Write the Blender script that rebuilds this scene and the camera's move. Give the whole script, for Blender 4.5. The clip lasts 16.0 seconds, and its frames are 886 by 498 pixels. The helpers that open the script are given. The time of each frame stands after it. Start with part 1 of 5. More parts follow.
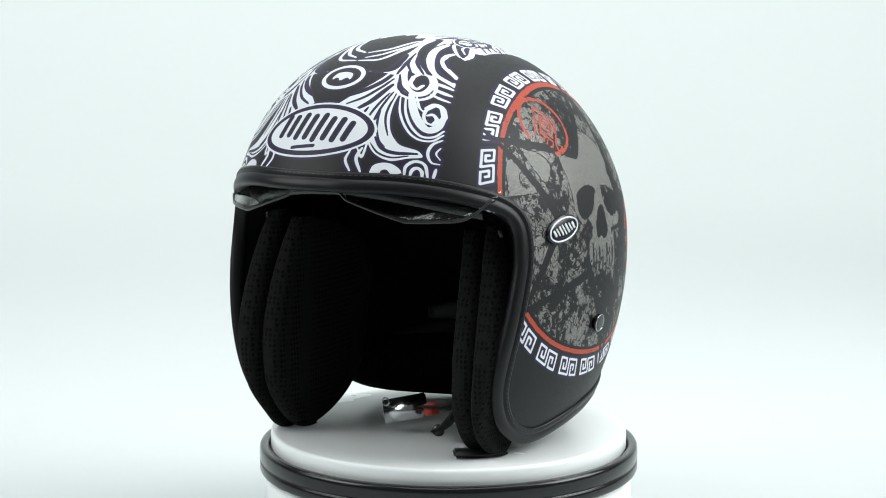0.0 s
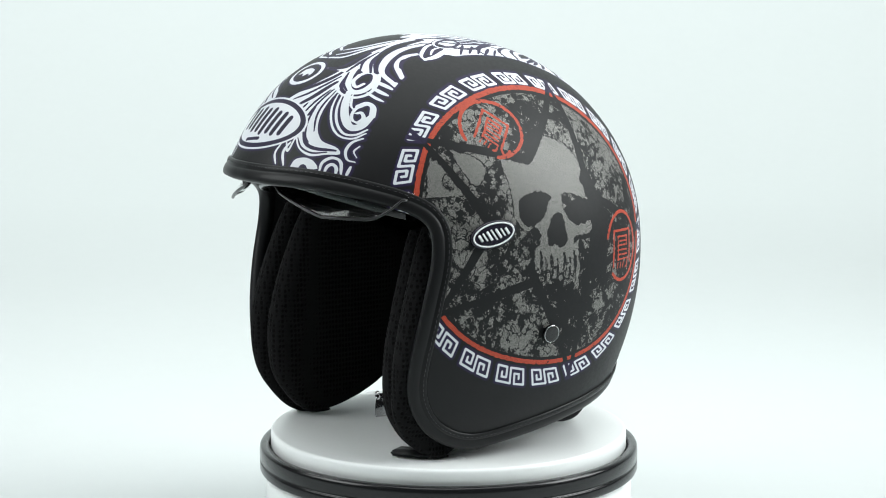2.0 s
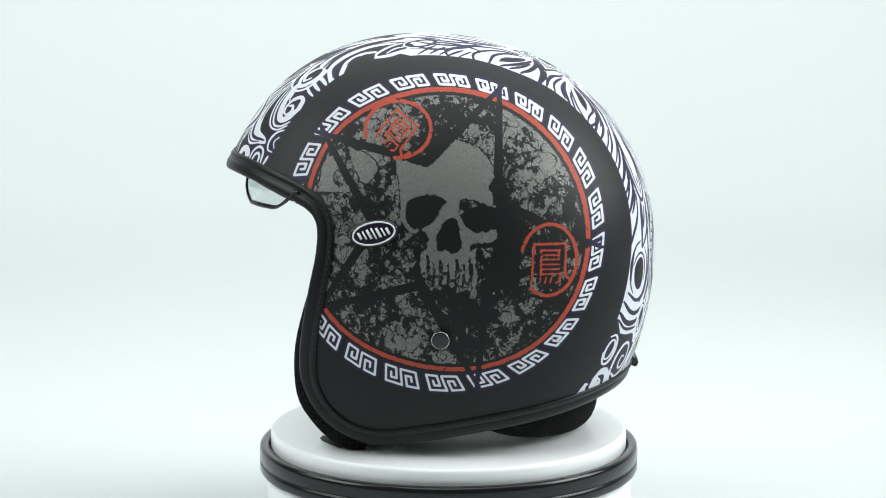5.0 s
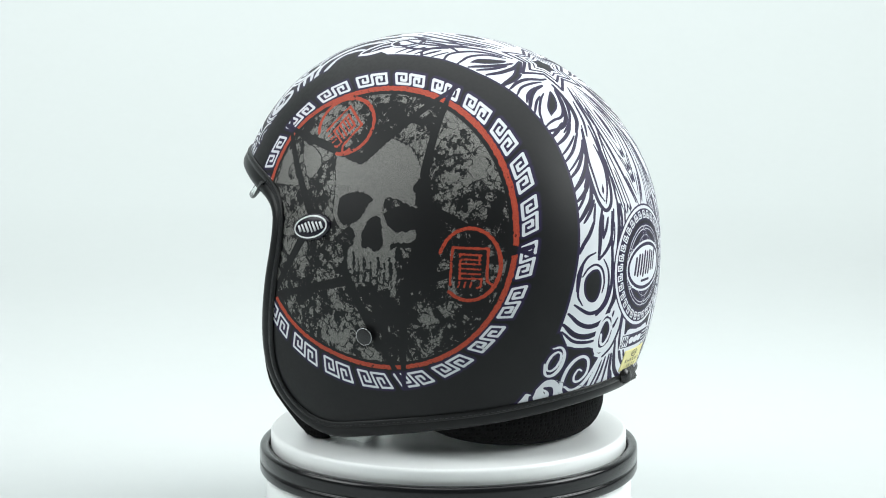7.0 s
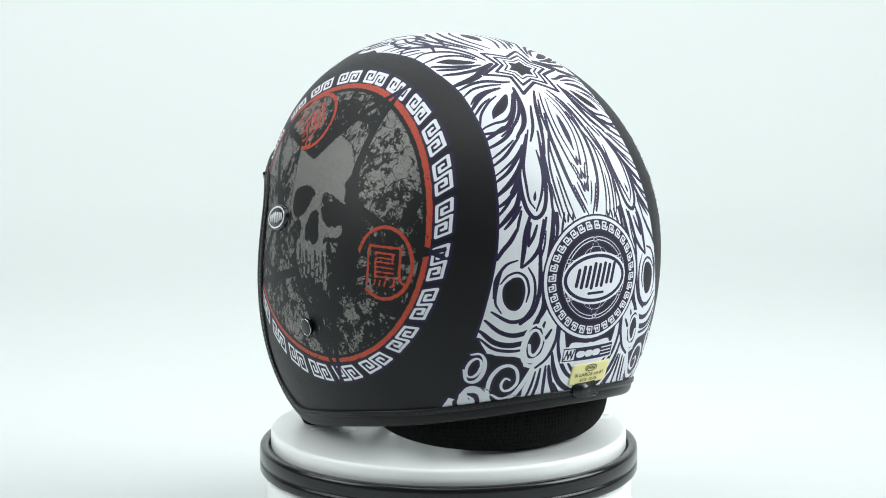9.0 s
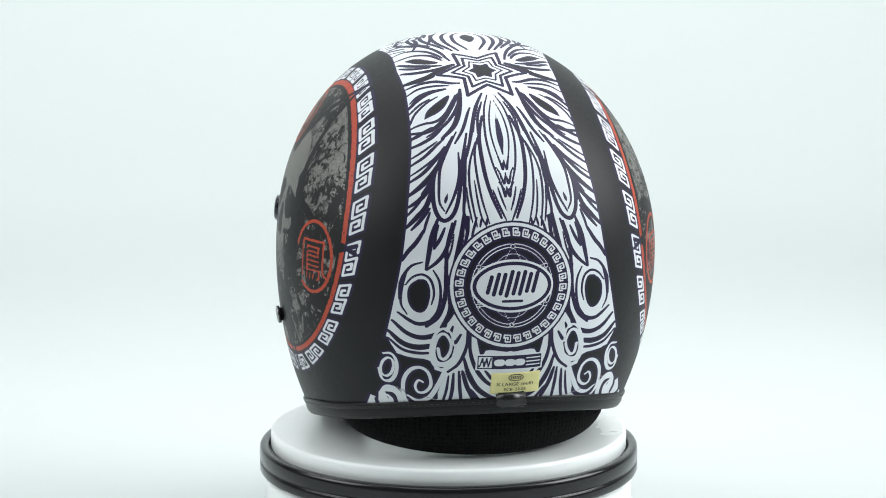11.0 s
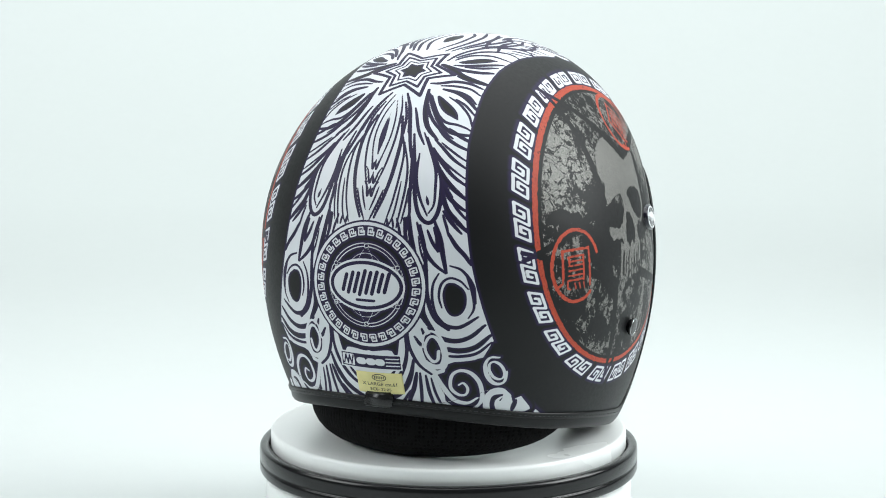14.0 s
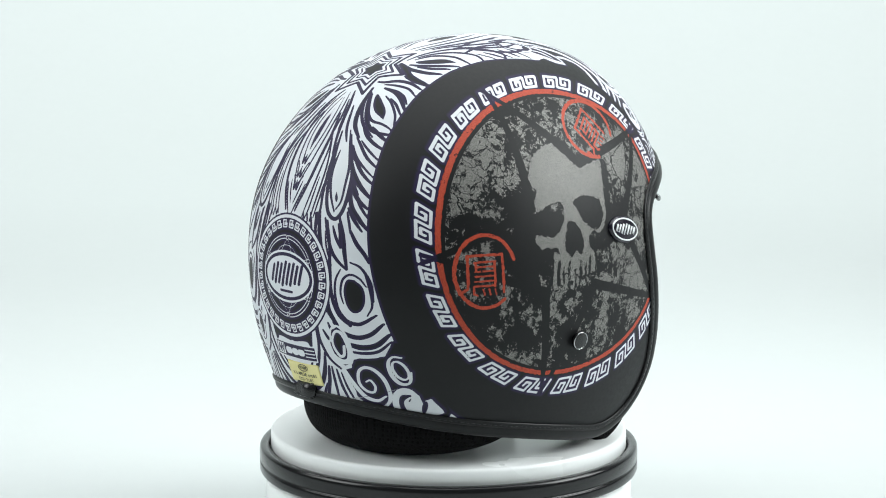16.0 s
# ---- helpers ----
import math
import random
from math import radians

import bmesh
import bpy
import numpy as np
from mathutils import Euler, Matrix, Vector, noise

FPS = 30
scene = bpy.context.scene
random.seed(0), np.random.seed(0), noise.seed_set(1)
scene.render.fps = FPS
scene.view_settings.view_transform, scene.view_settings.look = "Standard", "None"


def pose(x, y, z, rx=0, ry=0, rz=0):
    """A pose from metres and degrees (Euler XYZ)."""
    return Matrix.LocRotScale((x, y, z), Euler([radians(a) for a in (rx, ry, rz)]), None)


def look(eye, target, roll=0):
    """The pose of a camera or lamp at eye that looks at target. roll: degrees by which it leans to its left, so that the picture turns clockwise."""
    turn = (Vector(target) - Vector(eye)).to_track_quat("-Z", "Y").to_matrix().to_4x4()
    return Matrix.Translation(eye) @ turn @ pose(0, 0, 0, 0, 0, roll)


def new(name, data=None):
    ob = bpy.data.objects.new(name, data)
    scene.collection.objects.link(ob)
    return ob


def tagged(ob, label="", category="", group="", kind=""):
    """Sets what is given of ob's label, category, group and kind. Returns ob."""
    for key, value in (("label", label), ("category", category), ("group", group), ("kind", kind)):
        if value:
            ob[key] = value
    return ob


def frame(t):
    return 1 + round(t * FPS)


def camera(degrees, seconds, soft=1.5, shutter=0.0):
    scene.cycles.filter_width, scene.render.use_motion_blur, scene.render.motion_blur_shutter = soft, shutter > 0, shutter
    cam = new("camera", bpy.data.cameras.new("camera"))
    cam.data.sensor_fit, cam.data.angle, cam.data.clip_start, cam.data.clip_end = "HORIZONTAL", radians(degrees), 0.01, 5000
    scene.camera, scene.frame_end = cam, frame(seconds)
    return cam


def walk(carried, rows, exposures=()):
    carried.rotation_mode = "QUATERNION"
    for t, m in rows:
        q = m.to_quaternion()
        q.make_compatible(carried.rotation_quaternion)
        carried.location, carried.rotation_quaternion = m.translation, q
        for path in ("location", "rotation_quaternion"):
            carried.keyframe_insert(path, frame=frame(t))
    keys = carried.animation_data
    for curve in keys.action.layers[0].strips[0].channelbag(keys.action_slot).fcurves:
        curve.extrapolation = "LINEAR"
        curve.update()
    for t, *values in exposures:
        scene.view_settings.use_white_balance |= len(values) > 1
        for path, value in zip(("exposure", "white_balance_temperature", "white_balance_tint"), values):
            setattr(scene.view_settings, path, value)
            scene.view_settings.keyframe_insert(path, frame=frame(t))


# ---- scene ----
SECONDS = 16.0
cam = camera(23.5, SECONDS, soft=1.0)
EYE = pose(0, -1.4211, 0.3429, 90 - 8.853, 0, 0.075)
walk(cam, [(0, EYE), (SECONDS, EYE)])

# ---- light: one bright studio, two large softboxes and a white surround ----
world = bpy.data.worlds.new("studio")
world.use_nodes = True
world.node_tree.nodes["Background"].inputs[0].default_value = (0.93, 1.0, 0.995, 1)
world.node_tree.nodes["Background"].inputs[1].default_value = 0.12
scene.world = world


def softbox(name, eye, target, sx, sy, watts, colour=(1, 1, 1), spread=180):
    d = bpy.data.lights.new(name, "AREA")
    d.shape, d.size, d.size_y, d.energy, d.color = "RECTANGLE", sx, sy, watts, colour
    d.spread = radians(spread)
    ob = new(name, d)
    ob.matrix_world = look(eye, target)
    return ob


softbox("softbox_over", (0.06, -0.18, 1.25), (0, 0, 0.05), 1.3, 1.0, 6.6, (0.95, 1.0, 1.0), 140)
softbox("softbox_left", (-1.5, -0.35, 1.05), (0, 0, 0.14), 1.3, 1.3, 4.2, (0.95, 1.0, 1.0), 70)
softbox("softbox_right", (1.5, -0.15, 1.0), (0, 0, 0.14), 1.3, 1.3, 8.0, (0.95, 1.0, 1.0), 70)
softbox("softbox_backdrop", (0, 1.6, 2.6), (0, 3.2, 0.7), 5.0, 1.0, 142, (0.95, 1.0, 0.995))
scene.view_settings.exposure = 0.0

# ---- materials ----


def material(name, colour, rough=0.5, metal=0.0, grain=0.0, grain_size=800, bump=0.0, **extra):
    m = bpy.data.materials.new(name)
    m.use_nodes = True
    nt = m.node_tree
    b = nt.nodes["Principled BSDF"]
    b.inputs["Base Color"].default_value = (*colour, 1)
    b.inputs["Roughness"].default_value = rough
    b.inputs["Metallic"].default_value = metal
    for key, value in extra.items():
        b.inputs[key.replace("_", " ")].default_value = value
    if grain or bump:
        tc = nt.nodes.new("ShaderNodeTexCoord")
        n1 = nt.nodes.new("ShaderNodeTexNoise")
        n1.inputs["Scale"].default_value, n1.inputs["Detail"].default_value = grain_size, 4
        n2 = nt.nodes.new("ShaderNodeTexNoise")
        n2.inputs["Scale"].default_value, n2.inputs["Detail"].default_value = grain_size / 40, 3
        nt.links.new(tc.outputs["Object"], n1.inputs["Vector"])
        nt.links.new(tc.outputs["Object"], n2.inputs["Vector"])
        add = nt.nodes.new("ShaderNodeMath")
        add.operation = "ADD"
        nt.links.new(n1.outputs["Fac"], add.inputs[0])
        nt.links.new(n2.outputs["Fac"], add.inputs[1])
        if grain:
            ramp = nt.nodes.new("ShaderNodeMapRange")
            ramp.inputs["From Min"].default_value, ramp.inputs["From Max"].default_value = 0.6, 1.4
            ramp.inputs["To Min"].default_value, ramp.inputs["To Max"].default_value = 1 - grain, 1 + grain
            nt.links.new(add.outputs[0], ramp.inputs["Value"])
            mul = nt.nodes.new("ShaderNodeVectorMath")
            mul.operation = "SCALE"
            mul.inputs[0].default_value = colour
            nt.links.new(ramp.outputs[0], mul.inputs["Scale"])
            nt.links.new(mul.outputs[0], b.inputs["Base Color"])
            rr = nt.nodes.new("ShaderNodeMapRange")
            rr.inputs["From Min"].default_value, rr.inputs["From Max"].default_value = 0.6, 1.4
            rr.inputs["To Min"].default_value, rr.inputs["To Max"].default_value = rough * 0.9, min(1, rough * 1.12)
            nt.links.new(n2.outputs["Fac"], rr.inputs["Value"])
            nt.links.new(rr.outputs[0], b.inputs["Roughness"])
        if bump:
            bp = nt.nodes.new("ShaderNodeBump")
            bp.inputs["Strength"].default_value, bp.inputs["Distance"].default_value = 0.6, bump
            nt.links.new(n1.outputs["Fac"], bp.inputs["Height"])
            nt.links.new(bp.outputs[0], b.inputs["Normal"])
    return m


BACKDROP = material("backdrop_paper", (0.56, 0.595, 0.592), 0.85, grain=0.01, grain_size=60)
WHITE_PLASTIC = material("white_plastic", (0.86, 0.88, 0.875), 0.3, grain=0.015, grain_size=500)
BLACK_GLOSS = material("black_gloss_plastic", (0.007, 0.007, 0.008), 0.2, grain=0.1, grain_size=900, Specular_IOR_Level=0.4)
RUBBER = material("black_rubber", (0.007, 0.0074, 0.008), 0.40, grain=0.12, grain_size=1500, bump=0.00004, Specular_IOR_Level=0.22)
# ---- helmet form: profile, half width, rim (metres, helmet space: y forward, z up, x to its right) ----
HUB = np.array([-0.012, 0.125])
PROFILE_DEG = np.array([20, 43, 65, 87.5, 110, 134, 160, 180, 200, 225, 260, 295, 330.0])
PROFILE_R = np.array([0.168, 0.1628, 0.1516, 0.1402, 0.1347, 0.1312, 0.1294, 0.1285, 0.1322, 0.1450, 0.176, 0.196, 0.190])
HALF_WIDTH, ROUND_IN, ROUND_OUT = 0.1255, 2.02, 2.12
RIM = np.array([
    (0.1460, 0.1830), (0.1330, 0.1822), (0.1180, 0.1790), (0.1022, 0.1741), (0.0887, 0.1690), (0.0769, 0.1620), (0.0712, 0.1525),
    (0.0706, 0.1400), (0.0724, 0.1263), (0.0757, 0.1120), (0.0800, 0.0900), (0.0834, 0.0670), (0.0830, 0.0485), (0.0762, 0.0322),
    (0.0645, 0.0200), (0.0490, 0.0128), (0.0335, 0.0115), (0.0065, 0.0160), (-0.0300, 0.0224), (-0.0700, 0.0290), (-0.0985, 0.0350), (-0.1200, 0.0440)])


def loop_spline(a, r):
    """Smooth closed curve r(angle) through the given radii."""
    n, h = len(a), np.diff(np.append(a, a[0] + 360.0))
    m, b = np.zeros((n, n)), np.zeros(n)
    for i in range(n):
        m[i, i - 1], m[i, i], m[i, (i + 1) % n] = h[i - 1], 2 * (h[i - 1] + h[i]), h[i]
        b[i] = 6 * ((r[(i + 1) % n] - r[i]) / h[i] - (r[i] - r[i - 1]) / h[i - 1])
    k = np.linalg.solve(m, b)

    def at(th):
        th = (np.asarray(th, float) - a[0]) % 360 + a[0]
        i = np.clip(np.searchsorted(a, th, side="right") - 1, 0, n - 1)
        j, x, hh = (i + 1) % n, th - a[i], h[i]
        return k[i] * (hh - x) ** 3 / (6 * hh) + k[j] * x ** 3 / (6 * hh) + (r[i] / hh - k[i] * hh / 6) * (hh - x) + (r[j] / hh - k[j] * hh / 6) * x
    return at


profile = loop_spline(PROFILE_DEG, PROFILE_R)


def polar(y, z):
    dy, dz = y - HUB[0], z - HUB[1]
    return np.degrees(np.arctan2(dz, dy)) % 360, np.hypot(dy, dz)


def half_width(y, z, grow=0.0):
    th, r = polar(y, z)
    s = r / (profile(th) + grow)
    return (HALF_WIDTH + grow) * np.clip(1 - s ** ROUND_IN, 0, 1) ** (1 / ROUND_OUT)


def smooth_line(points, count):
    """Catmull-Rom through points, resampled to even steps."""
    p = np.asarray(points, float)
    e = np.vstack([2 * p[0] - p[1], p, 2 * p[-1] - p[-2]])
    t = np.linspace(0, 1, 24, endpoint=False)[:, None]
    out = [0.5 * (2 * e[i] + (e[i + 1] - e[i - 1]) * t + (2 * e[i - 1] - 5 * e[i] + 4 * e[i + 1] - e[i + 2]) * t ** 2
                  + (3 * e[i] - e[i - 1] - 3 * e[i + 1] + e[i + 2]) * t ** 3) for i in range(1, len(p))]
    out = np.vstack(out + [p[-1:]])
    d = np.append(0, np.cumsum(np.linalg.norm(np.diff(out, axis=0), axis=1)))
    g = np.linspace(0, d[-1], count)
    return np.stack([np.interp(g, d, out[:, k]) for k in range(p.shape[1])], 1)


def on_profile(p):
    th, _ = polar(p[0], p[1])
    r = profile(th)
    return np.array([HUB[0] + r * math.cos(math.radians(th)), HUB[1] + r * math.sin(math.radians(th))])


RIM[0], RIM[-1] = on_profile(RIM[0]), on_profile(RIM[-1])
DEG_FRONT, DEG_REAR = polar(*RIM[0])[0], polar(*RIM[-1])[0]
ARC_DEG = np.linspace(DEG_FRONT - 25, DEG_REAR + 45, 2000)
_py = np.stack([np.cos(np.radians(ARC_DEG)), np.sin(np.radians(ARC_DEG))], 1) * profile(ARC_DEG)[:, None]
ARC_LEN = np.append(0, np.cumsum(np.linalg.norm(np.diff(_py, axis=0), axis=1))) * 1000
ARC_LEN -= np.interp(DEG_FRONT, ARC_DEG, ARC_LEN)


def along(th):
    """Millimetres along the middle line from the brow over the crown to the nape."""
    return np.interp(th, ARC_DEG, ARC_LEN)
# ---- helpers for meshes ----


def mesh_of(name, verts, faces, mat, smooth=True):
    me = bpy.data.meshes.new(name)
    me.from_pydata(verts if isinstance(verts, list) else verts.tolist(), [], faces if isinstance(faces, list) else faces.tolist())
    me.materials.append(mat)
    if smooth:
        me.polygons.foreach_set("use_smooth", [True] * len(me.polygons))
    me.update()
    return me


def part(name, bm, mat, parent, label=""):
    """Link a bmesh (or a finished mesh) as one object under parent."""
    if isinstance(bm, bpy.types.Mesh):
        me = bm
    else:
        me = bpy.data.meshes.new(name)
        bm.to_mesh(me)
        bm.free()
        me.materials.append(mat)
        me.polygons.foreach_set("use_smooth", [True] * len(me.polygons))
    ob = new(name, me)
    ob.parent = parent
    return tagged(ob, label)


def lathe(rings, count=128, close=False):
    """A turned form: rings of (radius, z) from the top middle outwards and down."""
    bm = bmesh.new()
    prev = None
    for r, z in rings:
        if r == 0:
            row = [bm.verts.new((0, 0, z))]
        else:
            row = [bm.verts.new((r * math.cos(2 * math.pi * i / count), r * math.sin(2 * math.pi * i / count), z)) for i in range(count)]
        if prev:
            for i in range(count):
                j = (i + 1) % count
                if len(prev) == 1:
                    bm.faces.new((prev[0], row[i], row[j]))
                elif len(row) == 1:
                    bm.faces.new((prev[i], row[0], prev[j]))
                else:
                    bm.faces.new((prev[i], row[i], row[j], prev[j]))
        prev = row
    bmesh.ops.recalc_face_normals(bm, faces=bm.faces)
    return bm


def grid_faces(n, k, wrap_n=False, wrap_k=False):
    """Quads of an n by k grid of vertices."""
    i, j = np.meshgrid(np.arange(n if wrap_n else n - 1), np.arange(k if wrap_k else k - 1), indexing="ij")
    i, j = i.ravel(), j.ravel()
    i2, j2 = (i + 1) % n, (j + 1) % k
    return np.stack([i * k + j, i2 * k + j, i2 * k + j2, i * k + j2], 1)


# ---- setting ----


def cyclorama():
    rows = [(-6.0, -0.075), (-3.0, -0.075), (0, -0.075), (1.7, -0.075)]
    rows += [(1.7 + 1.5 * math.sin(a), -0.075 + 1.5 * (1 - math.cos(a))) for a in np.linspace(0.08, math.pi / 2, 24)]
    rows += [(3.2, 2.2), (3.2, 4.0)]
    xs = np.linspace(-5, 5, 21)
    v = np.array([(x, y, z) for y, z in rows for x in xs])
    ob = new("backdrop", mesh_of("backdrop", v, grid_faces(len(rows), len(xs)), BACKDROP))
    return tagged(ob, "seamless white paper sweep behind and under the turntable", "backdrop", kind="structure")


cyclorama()


def turntable():
    base = tagged(new("turntable"), "white display turntable with a glossy black ring", "turntable")
    body = lathe([(0.1, -0.030), (0.1225, -0.030), (0.1245, -0.032), (0.1250, -0.036), (0.1250, -0.073), (0.1240, -0.075), (0, -0.075)])
    part("body", body, WHITE_PLASTIC, base)
    ring = lathe([(0.1214, -0.0180), (0.1222, -0.0120), (0.1228, -0.0104), (0.1238, -0.0098), (0.1266, -0.0098), (0.1280, -0.0104), (0.1287, -0.0118), (0.1289, -0.0140), (0.1289, -0.0196),
                  (0.1286, -0.0200), (0.1279, -0.0203), (0.1279, -0.0211), (0.1286, -0.0214), (0.1289, -0.0218), (0.1289, -0.0262), (0.1283, -0.0276), (0.1262, -0.0285), (0.10, -0.0285),
                  (0.10, -0.0180), (0.1214, -0.0180)], 160)
    part("ring", ring, BLACK_GLOSS, base, "glossy black ring with a groove round it")
    disc = lathe([(0, 0), (0.10, 0), (0.1185, 0), (0.1198, -0.0002), (0.1206, -0.0008), (0.1210, -0.0018), (0.1211, -0.0030), (0.1211, -0.0112), (0.1205, -0.0124), (0.1190, -0.0130), (0, -0.0130)], 160)
    top = part("disc", disc, WHITE_PLASTIC, base, "smooth white turning disc")
    base.matrix_world = pose(0.0019, 0, 0)
    return top


DISC = turntable()

# ---- the helmet ----
HELMET = tagged(new("open_face_helmet"), "matt black open-face helmet with white scrollwork and side medallions", "helmet")


def shell_grid(n, k):
    """Half a shell: n directions round the hub, k steps out to the middle line or the rim."""
    rim = smooth_line(RIM, int(n * 0.46))
    deg = np.linspace(DEG_FRONT, DEG_REAR, n - len(rim) + 2)
    r = profile(deg)
    mid = np.stack([HUB[0] + r * np.cos(np.radians(deg)), HUB[1] + r * np.sin(np.radians(deg))], 1)
    edge = np.vstack([mid, rim[::-1][1:-1]])
    th, rad = polar(edge[:, 0], edge[:, 1])
    end = np.clip(rad / profile(th), 0, 1)
    end[:len(mid)] = 1
    q = np.linspace(0, 1, k + 1)[1:]
    s = np.sin(q[None, :] * np.arcsin(end)[:, None])
    rr = s * profile(th)[:, None]
    y = HUB[0] + rr * np.cos(np.radians(th))[:, None]
    z = HUB[1] + rr * np.sin(np.radians(th))[:, None]
    x = HALF_WIDTH * np.clip(1 - s ** ROUND_IN, 0, 1) ** (1 / ROUND_OUT)
    v = np.stack([x, y, z], -1).reshape(-1, 3)
    return v, len(mid), th, rad


def shell_mesh(n, k):
    v, nm, *_ = shell_grid(n, k)
    hub = np.array([[HALF_WIDTH, *HUB]])
    f = grid_faces(n, k, wrap_n=True)
    m = len(v)
    fan = np.stack([np.full(n, m), np.arange(n) * k, ((np.arange(n) + 1) % n) * k], 1)
    left_v = np.vstack([v, hub]) * [-1, 1, 1]
    # the two halves share the middle line
    index = np.arange(m + 1) + m + 1
    seam = np.arange(nm) * k + k - 1
    index[seam] = seam
    verts = np.vstack([v, hub, left_v])
    faces = f.tolist() + fan[:, ::-1].tolist() + index[f][:, ::-1].tolist() + index[fan].tolist()
    return verts, faces



def rim_curve(n):
    """The rim as a closed loop in space, with the shell's outward normal at each point."""
    p = smooth_line(RIM, n)
    x = half_width(p[:, 0], p[:, 1])
    x[0] = x[-1] = 0
    right = np.stack([x, p[:, 0], p[:, 1]], 1)
    left = right[::-1][1:-1] * [-1, 1, 1]
    loop = np.vstack([right, left])
    d = np.append(0, np.cumsum(np.linalg.norm(np.diff(np.vstack([loop, loop[:1]]), axis=0), axis=1)))
    g = np.linspace(0, d[-1], 2 * n, endpoint=False)
    closed = np.vstack([loop, loop[:1]])
    loop = np.stack([np.interp(g, d, closed[:, i]) for i in range(3)], 1)
    for _ in range(6):
        loop = 0.5 * loop + 0.25 * (np.roll(loop, 1, 0) + np.roll(loop, -1, 0))
    return loop


def outward(p):
    """Unit normal of the shell's form at points p."""
    e = 1e-4

    def f(q):
        th, r = polar(q[:, 1], q[:, 2])
        return (np.abs(q[:, 0]) / HALF_WIDTH) ** ROUND_OUT + (r / profile(th)) ** ROUND_IN
    g = np.stack([f(p + np.eye(3)[i] * e) - f(p - np.eye(3)[i] * e) for i in range(3)], 1)
    return g / np.linalg.norm(g, axis=1)[:, None]


def edge_trim():
    loop = rim_curve(300)
    n = outward(loop)
    tan = np.roll(loop, -1, 0) - np.roll(loop, 1, 0)
    tan /= np.linalg.norm(tan, axis=1)[:, None]
    down = np.cross(tan, n)
    down /= np.linalg.norm(down, axis=1)[:, None]
    if down[0][1] < 0 and down[0][2] > 0:
        down = -down
    # cross-section (outward, beyond the rim): flat lip on the shell, step, round bead, back inside
    sec = [(0.0003, -0.0062), (0.0010, -0.0061), (0.0014, -0.0054), (0.0015, -0.0022), (0.0009, -0.0018), (0.0013, -0.0012), (0.0018, 0.0004), (0.0019, 0.0024), (0.0014, 0.0046),
           (0.0006, 0.0058), (-0.0030, 0.0060), (-0.0060, 0.0048), (-0.0074, 0.0024), (-0.0074, -0.0062)]
    v = np.stack([loop + n * a + down * b for a, b in sec], 1).reshape(-1, 3)
    part("edge_trim", mesh_of("edge_trim", v, grid_faces(len(loop), len(sec), wrap_n=True), RUBBER), RUBBER, HELMET, "black rubber edge trim")


edge_trim()
# ---- the printed artwork on the shell, in millimetres ----


